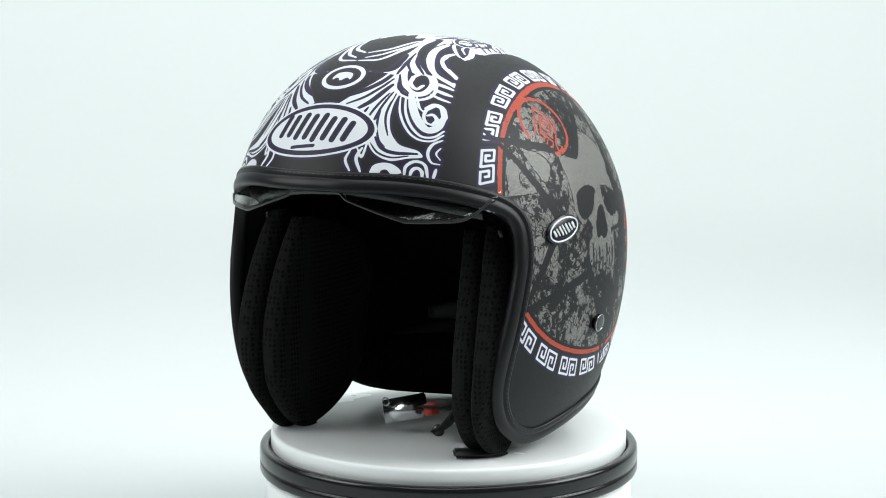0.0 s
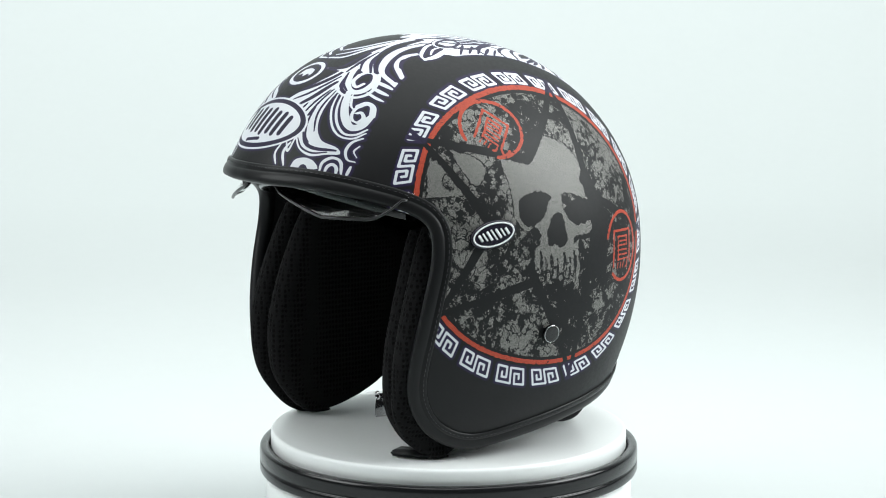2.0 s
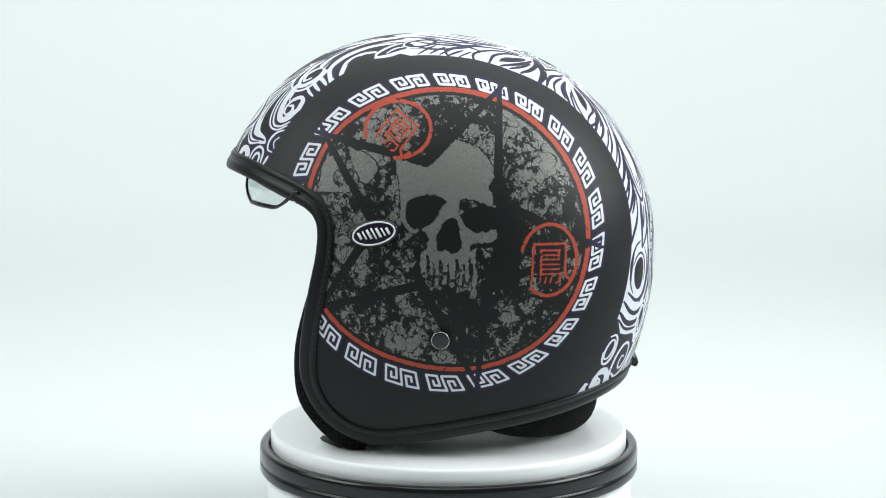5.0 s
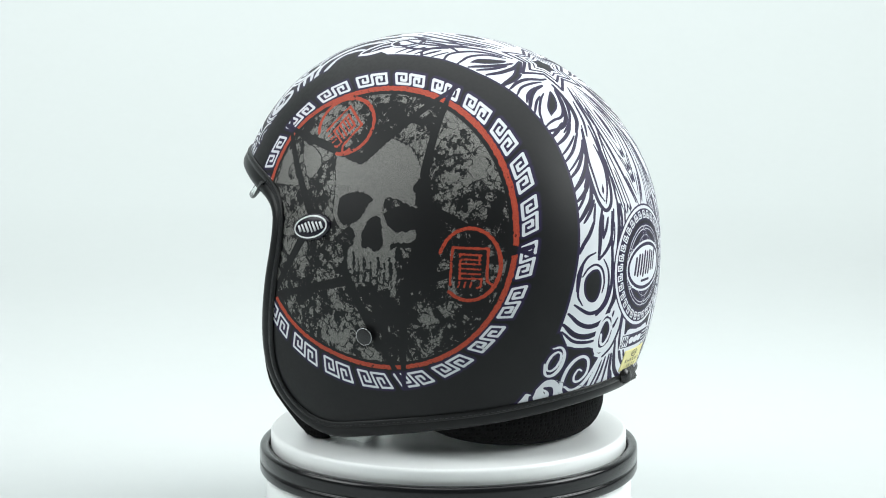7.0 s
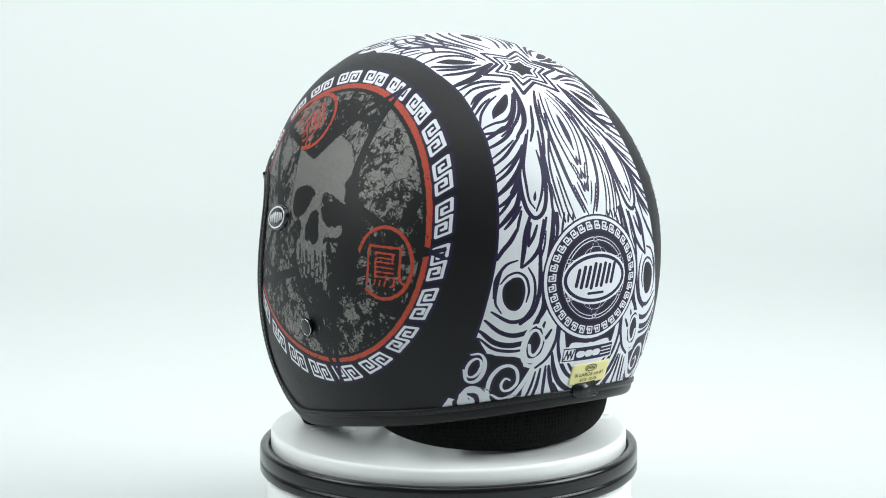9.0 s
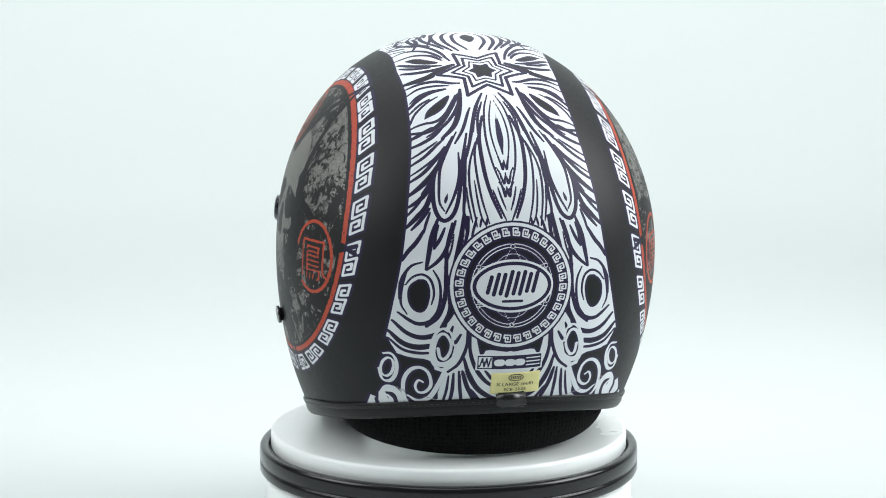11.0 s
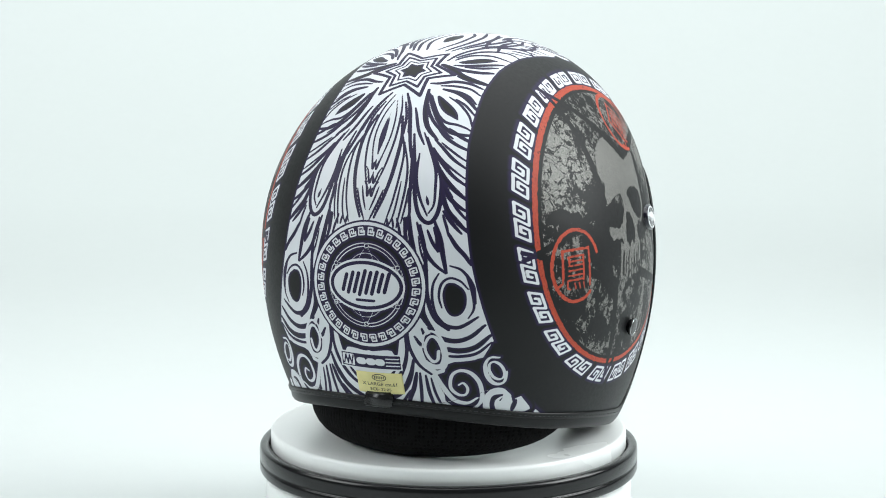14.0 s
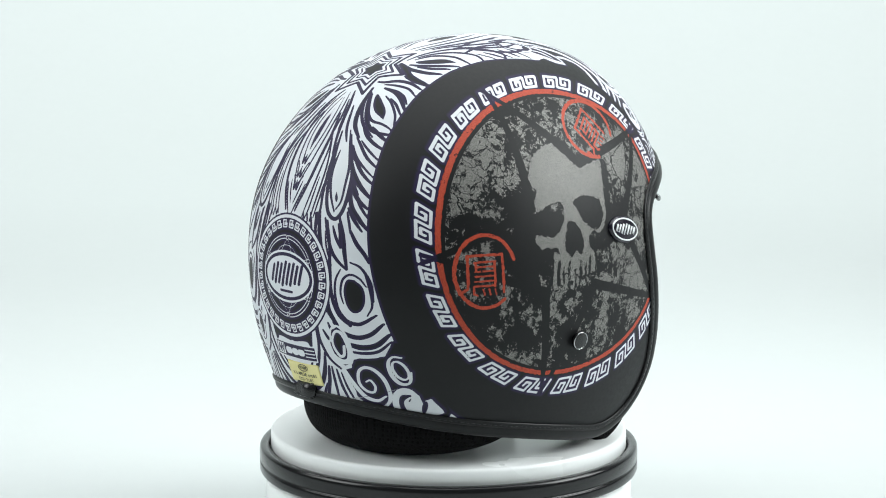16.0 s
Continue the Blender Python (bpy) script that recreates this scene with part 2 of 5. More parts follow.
class Canvas:
    """Signed distances (positive: printed) at the shell's points, in a flat chart."""

    def __init__(self, xy, start=-9.0):
        self.xy, self.f = xy, np.full(len(xy), start)

    def near(self, p, pad):
        lo, hi = p.min(0) - pad, p.max(0) + pad
        q = self.xy
        return np.nonzero((q[:, 0] > lo[0]) & (q[:, 0] < hi[0]) & (q[:, 1] > lo[1]) & (q[:, 1] < hi[1]))[0]

    def lay(self, idx, d, on):
        self.f[idx] = np.maximum(self.f[idx], -d) if on else np.minimum(self.f[idx], d)

    def line(self, on, p, w, closed=False):
        """A line through p of width w at each point."""
        p, w = np.asarray(p, float), np.asarray(w, float)
        if closed:
            p, w = np.vstack([p, p[:1]]), np.append(w, w[0])
        idx = self.near(p, w.max() / 2 + 2.0)
        if not len(idx):
            return
        q, best = self.xy[idx], np.full(len(idx), 9.0)
        for a, b, wa, wb in zip(p[:-1], p[1:], w[:-1], w[1:]):
            d = b - a
            t = np.clip(((q - a) @ d) / max(d @ d, 1e-9), 0, 1)
            best = np.minimum(best, np.hypot(q[:, 0] - a[0] - t * d[0], q[:, 1] - a[1] - t * d[1]) - 0.5 * (wa + (wb - wa) * t))
        self.lay(idx, best, on)

    def brush(self, on, w, *p):
        """A brush line: one width swells in the middle and thins at its ends, several widths follow one another."""
        line = smooth_line(p, 7 * len(p))
        q = np.linspace(0, 1, len(line))
        if isinstance(w, tuple):
            wide = np.interp(q, np.linspace(0, 1, len(w)), w)
        else:
            wide = w * (0.45 + 0.65 * np.sin(np.pi * np.clip(q, 0.02, 0.98)) ** 0.5)
        self.line(on, line, np.maximum(wide, 0.8))

    def loop(self, on, w, *p):
        line = smooth_line([*p, p[0]], 5 * len(p))
        self.line(on, line, np.full(len(line), w))

    def shape(self, on, *p):
        self.fill(on, smooth_line([*p, p[0]], 4 * len(p))[:-1])

    def fill(self, on, p):
        p = np.asarray(p, float)
        idx = self.near(p, 2.0)
        if not len(idx):
            return
        q, best, inside = self.xy[idx], np.full(len(idx), 9.0), np.zeros(len(idx), bool)
        for a, b in zip(p, np.roll(p, -1, 0)):
            d = b - a
            t = np.clip(((q - a) @ d) / max(d @ d, 1e-9), 0, 1)
            best = np.minimum(best, np.hypot(q[:, 0] - a[0] - t * d[0], q[:, 1] - a[1] - t * d[1]))
            if d[1]:
                inside ^= ((a[1] > q[:, 1]) != (b[1] > q[:, 1])) & (q[:, 0] < a[0] + d[0] * (q[:, 1] - a[1]) / d[1])
        self.lay(idx, np.where(inside, -best, best), on)

    def oval(self, on, c, rx, ry, w=None, tilt=0.0):
        a = np.linspace(0, 2 * np.pi, 48, endpoint=False)
        ct, st = math.cos(tilt), math.sin(tilt)
        p = np.stack([c[0] + rx * np.cos(a) * ct - ry * np.sin(a) * st, c[1] + rx * np.cos(a) * st + ry * np.sin(a) * ct], 1)
        if w:
            self.line(on, p, np.full(len(p), w), True)
        else:
            self.fill(on, p)


KEY_PATH = np.array([(0.5, 0.5), (0.5, 0.07), (0.04, 0.07), (0.04, 0.93), (0.36, 0.93), (0.36, 0.36), (0.20, 0.36), (0.20, 0.62)])


def greek_key(canvas, place, width):
    """One double meander; place(a, b) maps its unit square to the chart."""
    for path in (KEY_PATH, 1 - KEY_PATH):
        canvas.line(True, [place(a + 0.20 * (0.5 - b), b) for a, b in path], np.full(len(path), width))


def plain_mark(canvas, on, c, rx, ry, lean=0.0, n=8):
    """Leaning bars of a mark's size in place of its lettering."""
    for i in range(n):
        x = -0.72 + 1.44 * i / (n - 1)
        h = ry * (0.70 - 0.26 * abs(x)) * (1.0 if i % 2 else 0.86)
        cx, cy = c[0] + rx * x, c[1] - lean * rx * x
        canvas.line(on, [(cx - 0.26 * h, cy + h), (cx + 0.26 * h, cy - h)], np.full(2, rx * 0.125))


def crown_art(art):
    """Scrollwork, drawn on one half and mirrored."""
    # back of the crown
    art.brush(False, 2.5, (-55.9, 185.2), (-45.7, 181.6), (-32.9, 198.7), (-23.0, 218.9), (-18.0, 235.9))
    art.brush(False, 2.5, (-53.0, 201.5), (-43.8, 201.0), (-32.5, 211.3), (-25.2, 222.9), (-22.0, 230.0))
    art.brush(False, 2.5, (-51.2, 212.3), (-46.3, 213.1), (-38.8, 214.8), (-28.9, 222.7), (-22.7, 233.3))
    art.shape(False, (-45.4, 218.7), (-38.2, 220.7), (-30.1, 229.5), (-24.9, 235.8), (-30.7, 235.4), (-39.3, 228.5))
    art.brush(False, 3.0, (-49.5, 221.1), (-40.9, 230.8), (-31.8, 237.4), (-24.6, 240.1))
    art.brush(False, 2.5, (-48.9, 227.7), (-40.9, 235.4), (-31.8, 239.8))
    art.brush(False, 3.3, (-48.9, 236.1), (-40.8, 241.4), (-30.0, 243.9), (-20.9, 242.2))
    art.brush(False, 5.2, (-49.8, 250.7), (-40.8, 251.3), (-32.8, 249.9), (-24.6, 244.7), (-17.3, 241.7))
    art.brush(False, 2.7, (-49.0, 256.3), (-40.7, 255.5), (-31.7, 257.2), (-22.8, 261.9), (-17.4, 263.1))
    art.brush(False, 2.0, (-49.7, 263.2), (-42.5, 260.4), (-33.5, 261.5), (-24.6, 263.9))
    art.brush(False, 1.9, (-49.6, 271.9), (-44.2, 267.6), (-37.8, 265.9), (-31.7, 265.9))
    art.brush(False, 3.1, (-51.3, 276.7), (-44.2, 270.6), (-36.3, 267.1), (-27.1, 266.7))
    art.brush(False, 1.8, (-52.0, 282.0), (-44.2, 275.8), (-37.7, 272.9))
    art.shape(False, (-43.7, 289.8), (-41.3, 283.5), (-35.2, 278.2), (-25.6, 272.8), (-28.8, 281.0), (-34.1, 286.3), (-39.1, 288.3))
    art.brush(False, 1.7, (-52.3, 290.9), (-48.4, 283.2), (-40.6, 276.2), (-32.8, 272.4))
    art.brush(False, 2.0, (-53.0, 295.1), (-50.1, 293.8), (-44.1, 293.1), (-37.0, 293.3), (-30.6, 288.6), (-24.6, 278.9), (-22.1, 274.1))
    art.brush(False, 3.0, (-54.0, 298.2), (-44.0, 300.3), (-35.2, 296.2), (-27.1, 285.5), (-20.3, 273.3))
    art.brush(False, 2.1, (-44.0, 304.1), (-33.4, 298.4), (-25.7, 289.7), (-20.0, 278.2), (-18.2, 270.4))
    art.brush(False, 3.3, (-35.2, 307.5), (-27.1, 299.6), (-22.1, 287.9), (-18.2, 269.3))
    art.brush(False, 2.0, (-28.2, 312.5), (-22.2, 303.0), (-17.2, 290.9), (-15.1, 286.4))
    art.brush(False, 2.3, (-5.4, 274.5), (-11.5, 286.7), (-15.1, 298.0), (-18.7, 310.7), (-22.3, 322.6))
    art.brush(False, 1.6, (-6.9, 282.1), (-11.3, 293.8), (-13.5, 306.8))
    art.brush(False, 1.1, (-0.9, 281.2), (-4.2, 294.1), (-5.4, 307.2), (-4.2, 319.4), (-1.5, 329.9))
    art.shape(False, (0.0, 290.4), (-1.5, 301.6), (-2.0, 311.4), (-1.0, 318.2), (0.0, 323.3))
    art.brush(False, 1.4, (-2.3, 276.1), (-6.6, 289.3), (-8.9, 309.2), (-7.4, 327.2), (-4.0, 340.3), (-1.3, 346.4))
    art.brush(False, 1.2, (-3.5, 324.1), (-2.5, 327.6), (-1.2, 332.9), (0.0, 326.4))
    art.brush(False, 1.2, (-5.3, 331.4), (-3.6, 334.7), (-1.3, 342.1), (0.0, 334.7))
    art.brush(False, 1.2, (-4.7, 341.0), (-3.0, 343.9), (-1.4, 350.4), (0.0, 343.9))
    art.brush(False, 2.4, (-8.8, 293.9), (-13.1, 311.0), (-13.0, 332.7), (-10.0, 349.3), (-4.9, 363.4))
    art.brush(False, 1.4, (-11.0, 302.7), (-16.7, 317.8), (-17.8, 332.5), (-16.2, 351.0), (-12.5, 366.8))
    art.brush(False, 1.2, (-5.8, 343.9), (-3.8, 351.8), (-1.4, 358.8))
    art.brush(False, 1.4, (-8.9, 345.7), (-5.9, 355.3), (-1.8, 365.1))
    art.brush(False, 1.2, (-19.6, 339.2), (-18.9, 350.9), (-17.3, 361.6), (-14.2, 369.3))
    art.brush(False, 1.4, (-15.9, 312.9), (-20.9, 326.6), (-22.7, 337.9), (-22.4, 350.8), (-20.1, 368.5))
    art.brush(False, 1.7, (-26.4, 304.2), (-32.7, 315.2), (-39.0, 328.6), (-41.1, 342.0), (-41.5, 351.5), (-39.1, 357.3))
    art.brush(False, 2.4, (-29.2, 307.3), (-38.3, 322.6), (-43.3, 334.0), (-45.0, 347.4), (-44.0, 357.7), (-40.2, 363.5), (-34.9, 361.1), (-31.1, 353.3), (-27.9, 339.5), (-25.1, 324.3), (-20.4, 306.3))
    art.brush(False, 1.7, (-27.1, 319.3), (-28.6, 335.6), (-32.8, 348.4), (-38.4, 359.1))
    art.shape(False, (-36.3, 345.6), (-38.7, 349.9), (-38.4, 352.9), (-36.6, 350.0))
    art.brush(False, 2.0, (-17.7, 308.6), (-23.0, 322.5), (-25.1, 335.9), (-26.5, 348.8), (-27.6, 359.6), (-25.6, 370.3))
    art.brush(False, 2.6, (-55.0, 303.6), (-47.6, 301.1), (-40.5, 297.6))
    art.brush(False, 2.4, (-56.4, 310.2), (-47.5, 308.1), (-39.8, 304.3), (-32.7, 297.7))
    art.brush(False, 1.6, (-55.7, 318.2), (-49.3, 315.2), (-43.3, 311.9), (-38.7, 309.0))
    art.brush(False, 2.1, (-56.7, 323.6), (-47.5, 318.7), (-39.4, 311.9), (-34.1, 307.7))
    art.brush(False, 1.5, (-57.4, 330.8), (-50.3, 326.9), (-42.2, 321.5), (-36.2, 315.5))
    art.brush(False, 2.4, (-58.1, 335.3), (-49.3, 330.1), (-40.4, 321.4), (-34.8, 314.0))
    art.brush(False, 3.3, (-59.1, 344.6), (-51.0, 338.7), (-44.0, 331.8), (-37.6, 322.7))
    art.brush(False, 2.8, (-59.5, 352.3), (-53.1, 348.4), (-48.2, 343.1), (-45.0, 336.9))
    art.brush(False, 1.8, (-60.9, 358.5), (-56.3, 353.5), (-52.4, 349.2))
    art.brush(False, 3.1, (-61.7, 366.4), (-55.3, 359.9), (-49.6, 353.4), (-45.7, 343.4))
    art.brush(False, 2.2, (-58.8, 368.2), (-53.1, 362.0), (-47.5, 354.8))
    art.brush(False, 2.6, (-64.7, 389.1), (-61.4, 383.0), (-56.4, 376.8), (-51.4, 368.5))
    art.brush(False, 1.7, (-47.5, 357.4), (-50.3, 364.8), (-51.8, 370.8))
    art.brush(False, 2.8, (-43.3, 362.2), (-47.2, 372.8), (-49.4, 384.7), (-51.3, 394.9))
    art.brush(False, 2.4, (-50.9, 395.2), (-44.2, 389.3), (-39.6, 382.7), (-36.4, 373.7), (-32.9, 364.1))
    art.brush(False, 2.5, (-43.3, 366.3), (-45.5, 372.5), (-46.2, 381.3))
    art.brush(False, 2.0, (-46.2, 381.3), (-42.7, 375.4), (-39.5, 368.2))
    art.shape(False, (-56.0, 401.7), (-51.4, 402.1), (-49.0, 409.0), (-50.2, 418.7), (-53.5, 424.3), (-58.2, 424.1), (-61.6, 418.8), (-62.2, 410.8), (-60.3, 405.4))
    art.brush(False, 1.8, (-66.9, 416.7), (-65.6, 403.3), (-60.1, 393.2), (-53.3, 390.1))
    art.brush(False, 1.5, (-63.2, 406.2), (-59.1, 400.5), (-53.4, 398.4), (-48.6, 402.2), (-46.9, 410.7), (-48.4, 418.4))
    art.brush(False, 1.6, (-47.1, 395.4), (-43.7, 402.9), (-43.1, 412.9), (-45.0, 422.5), (-49.4, 429.4))
    art.brush(False, (1.6, 2.4, 2.8, 2.0), (-34.9, 365.5), (-38.5, 379.1), (-39.7, 397.2), (-40.3, 411.8), (-44.0, 425.4), (-51.3, 433.7))
    art.brush(False, (2.4, 3.6, 4.4, 5.2, 2.4), (-27.6, 360.7), (-29.8, 372.7), (-33.0, 387.9), (-36.3, 404.2), (-36.6, 420.7), (-42.5, 433.6))
    art.brush(False, (2.8, 2.4, 1.6), (-25.6, 362.5), (-26.3, 372.0), (-28.5, 379.7))
    art.brush(False, 1.6, (-20.0, 362.6), (-22.2, 369.2), (-23.9, 375.5))
    art.brush(False, 1.4, (-17.3, 363.3), (-18.4, 368.6))
    art.brush(False, 1.4, (-13.8, 363.4), (-14.2, 367.2))
    art.brush(False, 2.5, (-67.6, 426.9), (-60.5, 431.5), (-55.6, 432.7), (-49.5, 430.2), (-44.0, 423.5))
    art.brush(False, 3.1, (-70.7, 433.9), (-63.0, 440.6), (-54.4, 442.2), (-45.1, 438.0), (-40.0, 431.3))
    art.brush(False, 3.8, (-72.8, 442.7), (-65.1, 449.1), (-56.1, 449.7), (-45.3, 445.5))
    art.brush(False, 2.2, (-35.8, 431.8), (-37.4, 438.5), (-34.7, 442.8), (-31.0, 436.9))
    art.shape(False, (-73.7, 447.7), (-67.9, 458.0), (-60.0, 458.4), (-48.2, 457.3), (-45.9, 463.8), (-40.3, 465.6), (-43.3, 480.3), (-47.0, 493.7), (-86.0, 529.8), (-81.9, 458.5))
    art.brush(False, 2.2, (-73.0, 448.3), (-65.2, 454.0), (-56.2, 454.0), (-47.6, 451.8))
    art.brush(True, 1.7, (-67.9, 458.0), (-59.2, 456.8), (-47.7, 455.1))
    art.loop(True, 1.5, (-69.7, 470.1), (-71.0, 476.4), (-73.6, 480.7), (-76.1, 480.3), (-76.9, 475.2), (-75.6, 468.6), (-72.9, 464.5), (-70.5, 465.3))
    art.brush(True, 2.0, (-75.8, 462.5), (-71.3, 460.3), (-68.2, 465.0), (-68.2, 474.5), (-71.1, 482.9), (-75.6, 484.9), (-78.2, 476.8))
    art.shape(False, (-41.5, 434.6), (-36.0, 438.3), (-34.8, 445.9), (-37.9, 457.6), (-43.0, 462.1), (-47.8, 458.0), (-49.0, 448.9), (-46.5, 439.4))
    art.brush(True, 1.6, (-35.1, 444.4), (-37.0, 436.2), (-41.5, 433.8), (-46.2, 438.6), (-48.6, 448.8), (-47.2, 459.1), (-41.6, 462.6), (-34.8, 458.2), (-30.0, 449.1), (-27.9, 436.5))
    art.brush(True, (2.0, 2.0, 1.6, 2.0, 2.8, 3.6, 3.2, 2.0), (-44.3, 448.1), (-43.1, 453.9), (-40.3, 454.9), (-37.3, 449.5), (-36.8, 443.5), (-39.5, 438.1), (-43.0, 438.0), (-46.0, 443.3), (-47.3, 451.7), (-45.0, 458.5), (-39.4, 458.3), (-34.3, 452.9), (-31.2, 444.6))
    art.brush(True, 2.1, (-37.0, 462.3), (-38.1, 474.4), (-43.2, 487.5), (-50.6, 495.9), (-58.6, 496.8), (-63.1, 490.7), (-63.6, 477.9), (-60.0, 468.2), (-54.5, 464.5), (-49.6, 467.1), (-47.7, 475.7), (-50.8, 482.3), (-54.9, 484.1), (-56.8, 480.0), (-55.2, 474.6), (-52.4, 475.2))
    art.brush(True, 2.6, (-60.5, 489.6), (-54.8, 491.2), (-48.1, 485.8), (-43.4, 474.2), (-40.2, 463.1))
    art.shape(True, (-77.4, 498.9), (-74.4, 489.6), (-69.1, 486.4), (-64.5, 490.7), (-62.5, 501.4), (-70.0, 507.7), (-76.3, 514.2))
    art.shape(False, (-73.9, 494.9), (-69.0, 492.4), (-66.3, 497.0), (-65.8, 504.0), (-68.9, 506.6), (-69.8, 501.4), (-72.6, 499.1))
    art.brush(True, 2.4, (-72.5, 496.9), (-70.0, 499.0), (-69.3, 507.0))
    art.shape(True, (-81.8, 505.7), (-78.4, 505.1), (-75.1, 512.9), (-83.5, 524.1))
    art.brush(False, 3.0, (-78.5, 506.3), (-75.9, 513.8))
    art.brush(False, (1.6, 2.3, 1.6), (-26.8, 433.4), (-27.4, 444.8), (-31.6, 456.4), (-38.1, 463.8))
    art.brush(False, (1.3, 2.5, 3.0, 2.1), (-25.1, 436.3), (-25.0, 447.7), (-21.8, 458.2), (-15.7, 467.3), (-7.5, 473.4))
    art.shape(False, (-22.0, 435.2), (-6.9, 443.4), (-0.6, 444.0), (-0.7, 447.8), (-15.3, 446.8), (-17.2, 455.4), (-20.1, 445.2))
    art.brush(False, (1.8, 3.6, 3.6, 2.3), (-28.7, 452.8), (-25.5, 463.5), (-19.8, 473.5), (-11.1, 479.9), (-1.7, 482.6))
    art.brush(False, 2.8, (-29.3, 462.1), (-26.4, 471.9), (-22.7, 479.8), (-19.7, 486.4))
    art.brush(False, 2.1, (-31.4, 462.4), (-30.3, 474.7), (-28.6, 487.9))
    art.brush(False, 2.1, (-34.6, 464.3), (-35.0, 477.9), (-36.8, 490.0))
    art.brush(False, 1.6, (-37.5, 466.6), (-38.6, 478.9), (-41.2, 491.4))
    art.brush(False, 1.9, (-23.3, 474.8), (-18.9, 481.0), (-14.8, 485.8))
    art.brush(False, 2.2, (-15.6, 460.4), (-10.1, 466.9), (-1.5, 471.2))
    art.brush(False, 1.6, (-7.9, 278.0), (-13.7, 294.9), (-15.9, 305.4))
    art.brush(False, 1.2, (-24.8, 343.4), (-24.5, 354.3), (-22.8, 365.7))
    art.brush(False, 1.4, (-42.6, 330.1), (-46.8, 338.2), (-51.7, 344.6))
    art.brush(False, 1.2, (-40.7, 393.6), (-36.5, 382.7), (-34.3, 372.6))
    art.brush(False, 1.5, (-61.9, 394.9), (-65.0, 407.2), (-65.9, 419.7), (-62.5, 427.1))
    # brow
    art.shape(True, (-37.2, 30.7), (-44.5, 22.6), (-54.4, 19.7), (-63.3, 24.2), (-70.2, 27.8), (-67.0, 31.4), (-61.5, 31.7), (-55.9, 32.7), (-49.7, 39.4), (-45.8, 49.3), (-44.0, 60.6), (-43.3, 72.0), (-38.3, 72.7), (-36.3, 64.6), (-36.1, 54.4), (-37.3, 43.4), (-38.6, 34.3))
    art.brush(False, 1.2, (-40.2, 29.3), (-46.2, 23.7), (-54.5, 22.2), (-62.9, 25.8))
    art.brush(False, 2.3, (-41.9, 33.8), (-47.6, 27.3), (-55.5, 25.8), (-67.0, 29.1))
    art.brush(False, 1.4, (-38.4, 70.0), (-38.1, 54.9), (-40.2, 42.3), (-44.3, 32.7), (-48.9, 28.5))
    art.brush(False, 1.4, (-42.1, 69.8), (-42.2, 55.2), (-44.0, 46.5), (-48.5, 36.8))
    art.brush(False, 1.0, (-44.4, 68.6), (-45.8, 54.9), (-48.6, 44.8), (-54.0, 36.0))
    art.shape(True, (-9.4, 54.9), (-17.3, 64.2), (-25.3, 76.2), (-29.3, 87.7), (-29.1, 99.2), (-33.1, 101.0), (-36.3, 85.8), (-41.3, 70.0), (-41.3, 61.2), (-37.3, 48.3), (-37.0, 39.0), (-28.5, 47.3))
    art.brush(False, 3.6, (-13.9, 69.4), (-22.5, 77.9), (-28.1, 90.0), (-29.7, 106.2))
    art.brush(False, 3.3, (-13.4, 61.3), (-23.1, 68.7), (-30.0, 78.6), (-32.5, 88.9))
    art.brush(False, 2.0, (-14.8, 54.8), (-24.3, 61.8), (-31.1, 72.1), (-34.8, 82.0))
    art.brush(False, 3.3, (-23.1, 51.3), (-30.6, 60.6), (-36.8, 76.8))
    art.brush(False, 1.7, (-28.4, 47.7), (-30.2, 54.4))
    art.brush(False, 1.6, (-32.5, 44.5), (-34.6, 55.4), (-38.1, 68.9))
    art.brush(False, 1.5, (-36.8, 40.7), (-37.9, 56.2), (-39.9, 70.6))
    art.brush(True, (5.0, 5.5, 5.5, 5.0, 4.0, 3.5, 3.0, 2.5, 2.5), (-33.9, 98.2), (-39.2, 85.1), (-44.9, 76.7), (-51.9, 73.9), (-56.5, 78.6), (-56.5, 87.9), (-51.9, 94.4), (-46.9, 94.4), (-44.5, 88.6))
    art.brush(True, (2.8, 2.4, 1.9), (-44.5, 88.6), (-45.7, 82.0), (-50.7, 78.6), (-52.7, 83.7))
    art.brush(False, 1.7, (-36.1, 87.7), (-41.6, 77.5), (-48.6, 72.7))
    art.brush(True, 1.8, (-35.9, 81.2), (-41.6, 71.8), (-48.8, 68.9), (-56.5, 70.9), (-60.6, 78.5), (-58.9, 88.6), (-54.7, 95.3), (-48.5, 98.7), (-43.9, 96.2))
    art.brush(True, 2.9, (-57.1, 89.8), (-62.1, 90.8), (-67.5, 91.4))
    art.brush(True, 2.8, (-58.7, 84.2), (-64.1, 84.1), (-69.0, 84.9))
    art.brush(True, 2.1, (-59.6, 78.4), (-65.4, 78.0), (-70.2, 78.6))
    art.brush(True, 1.4, (-45.4, 67.9), (-49.7, 55.5), (-57.3, 44.4), (-64.8, 39.9), (-71.7, 42.1), (-75.7, 49.7))
    art.brush(True, 1.6, (-48.4, 68.2), (-52.7, 56.7), (-58.9, 47.5), (-65.9, 42.8), (-71.8, 45.6), (-75.1, 53.0))
    art.brush(True, (3.4, 4.7, 5.1, 5.1, 3.8, 3.0), (-50.2, 72.4), (-55.9, 60.7), (-61.9, 52.3), (-67.5, 49.0), (-71.5, 54.1), (-72.1, 64.4))
    art.brush(True, (3.6, 3.6, 3.1, 3.1), (-72.1, 64.4), (-68.9, 70.5), (-64.8, 70.7), (-62.1, 65.4))
    art.brush(True, (2.1, 1.8, 1.8, 1.4), (-62.1, 65.4), (-62.3, 59.1), (-65.0, 54.5), (-68.5, 54.1))
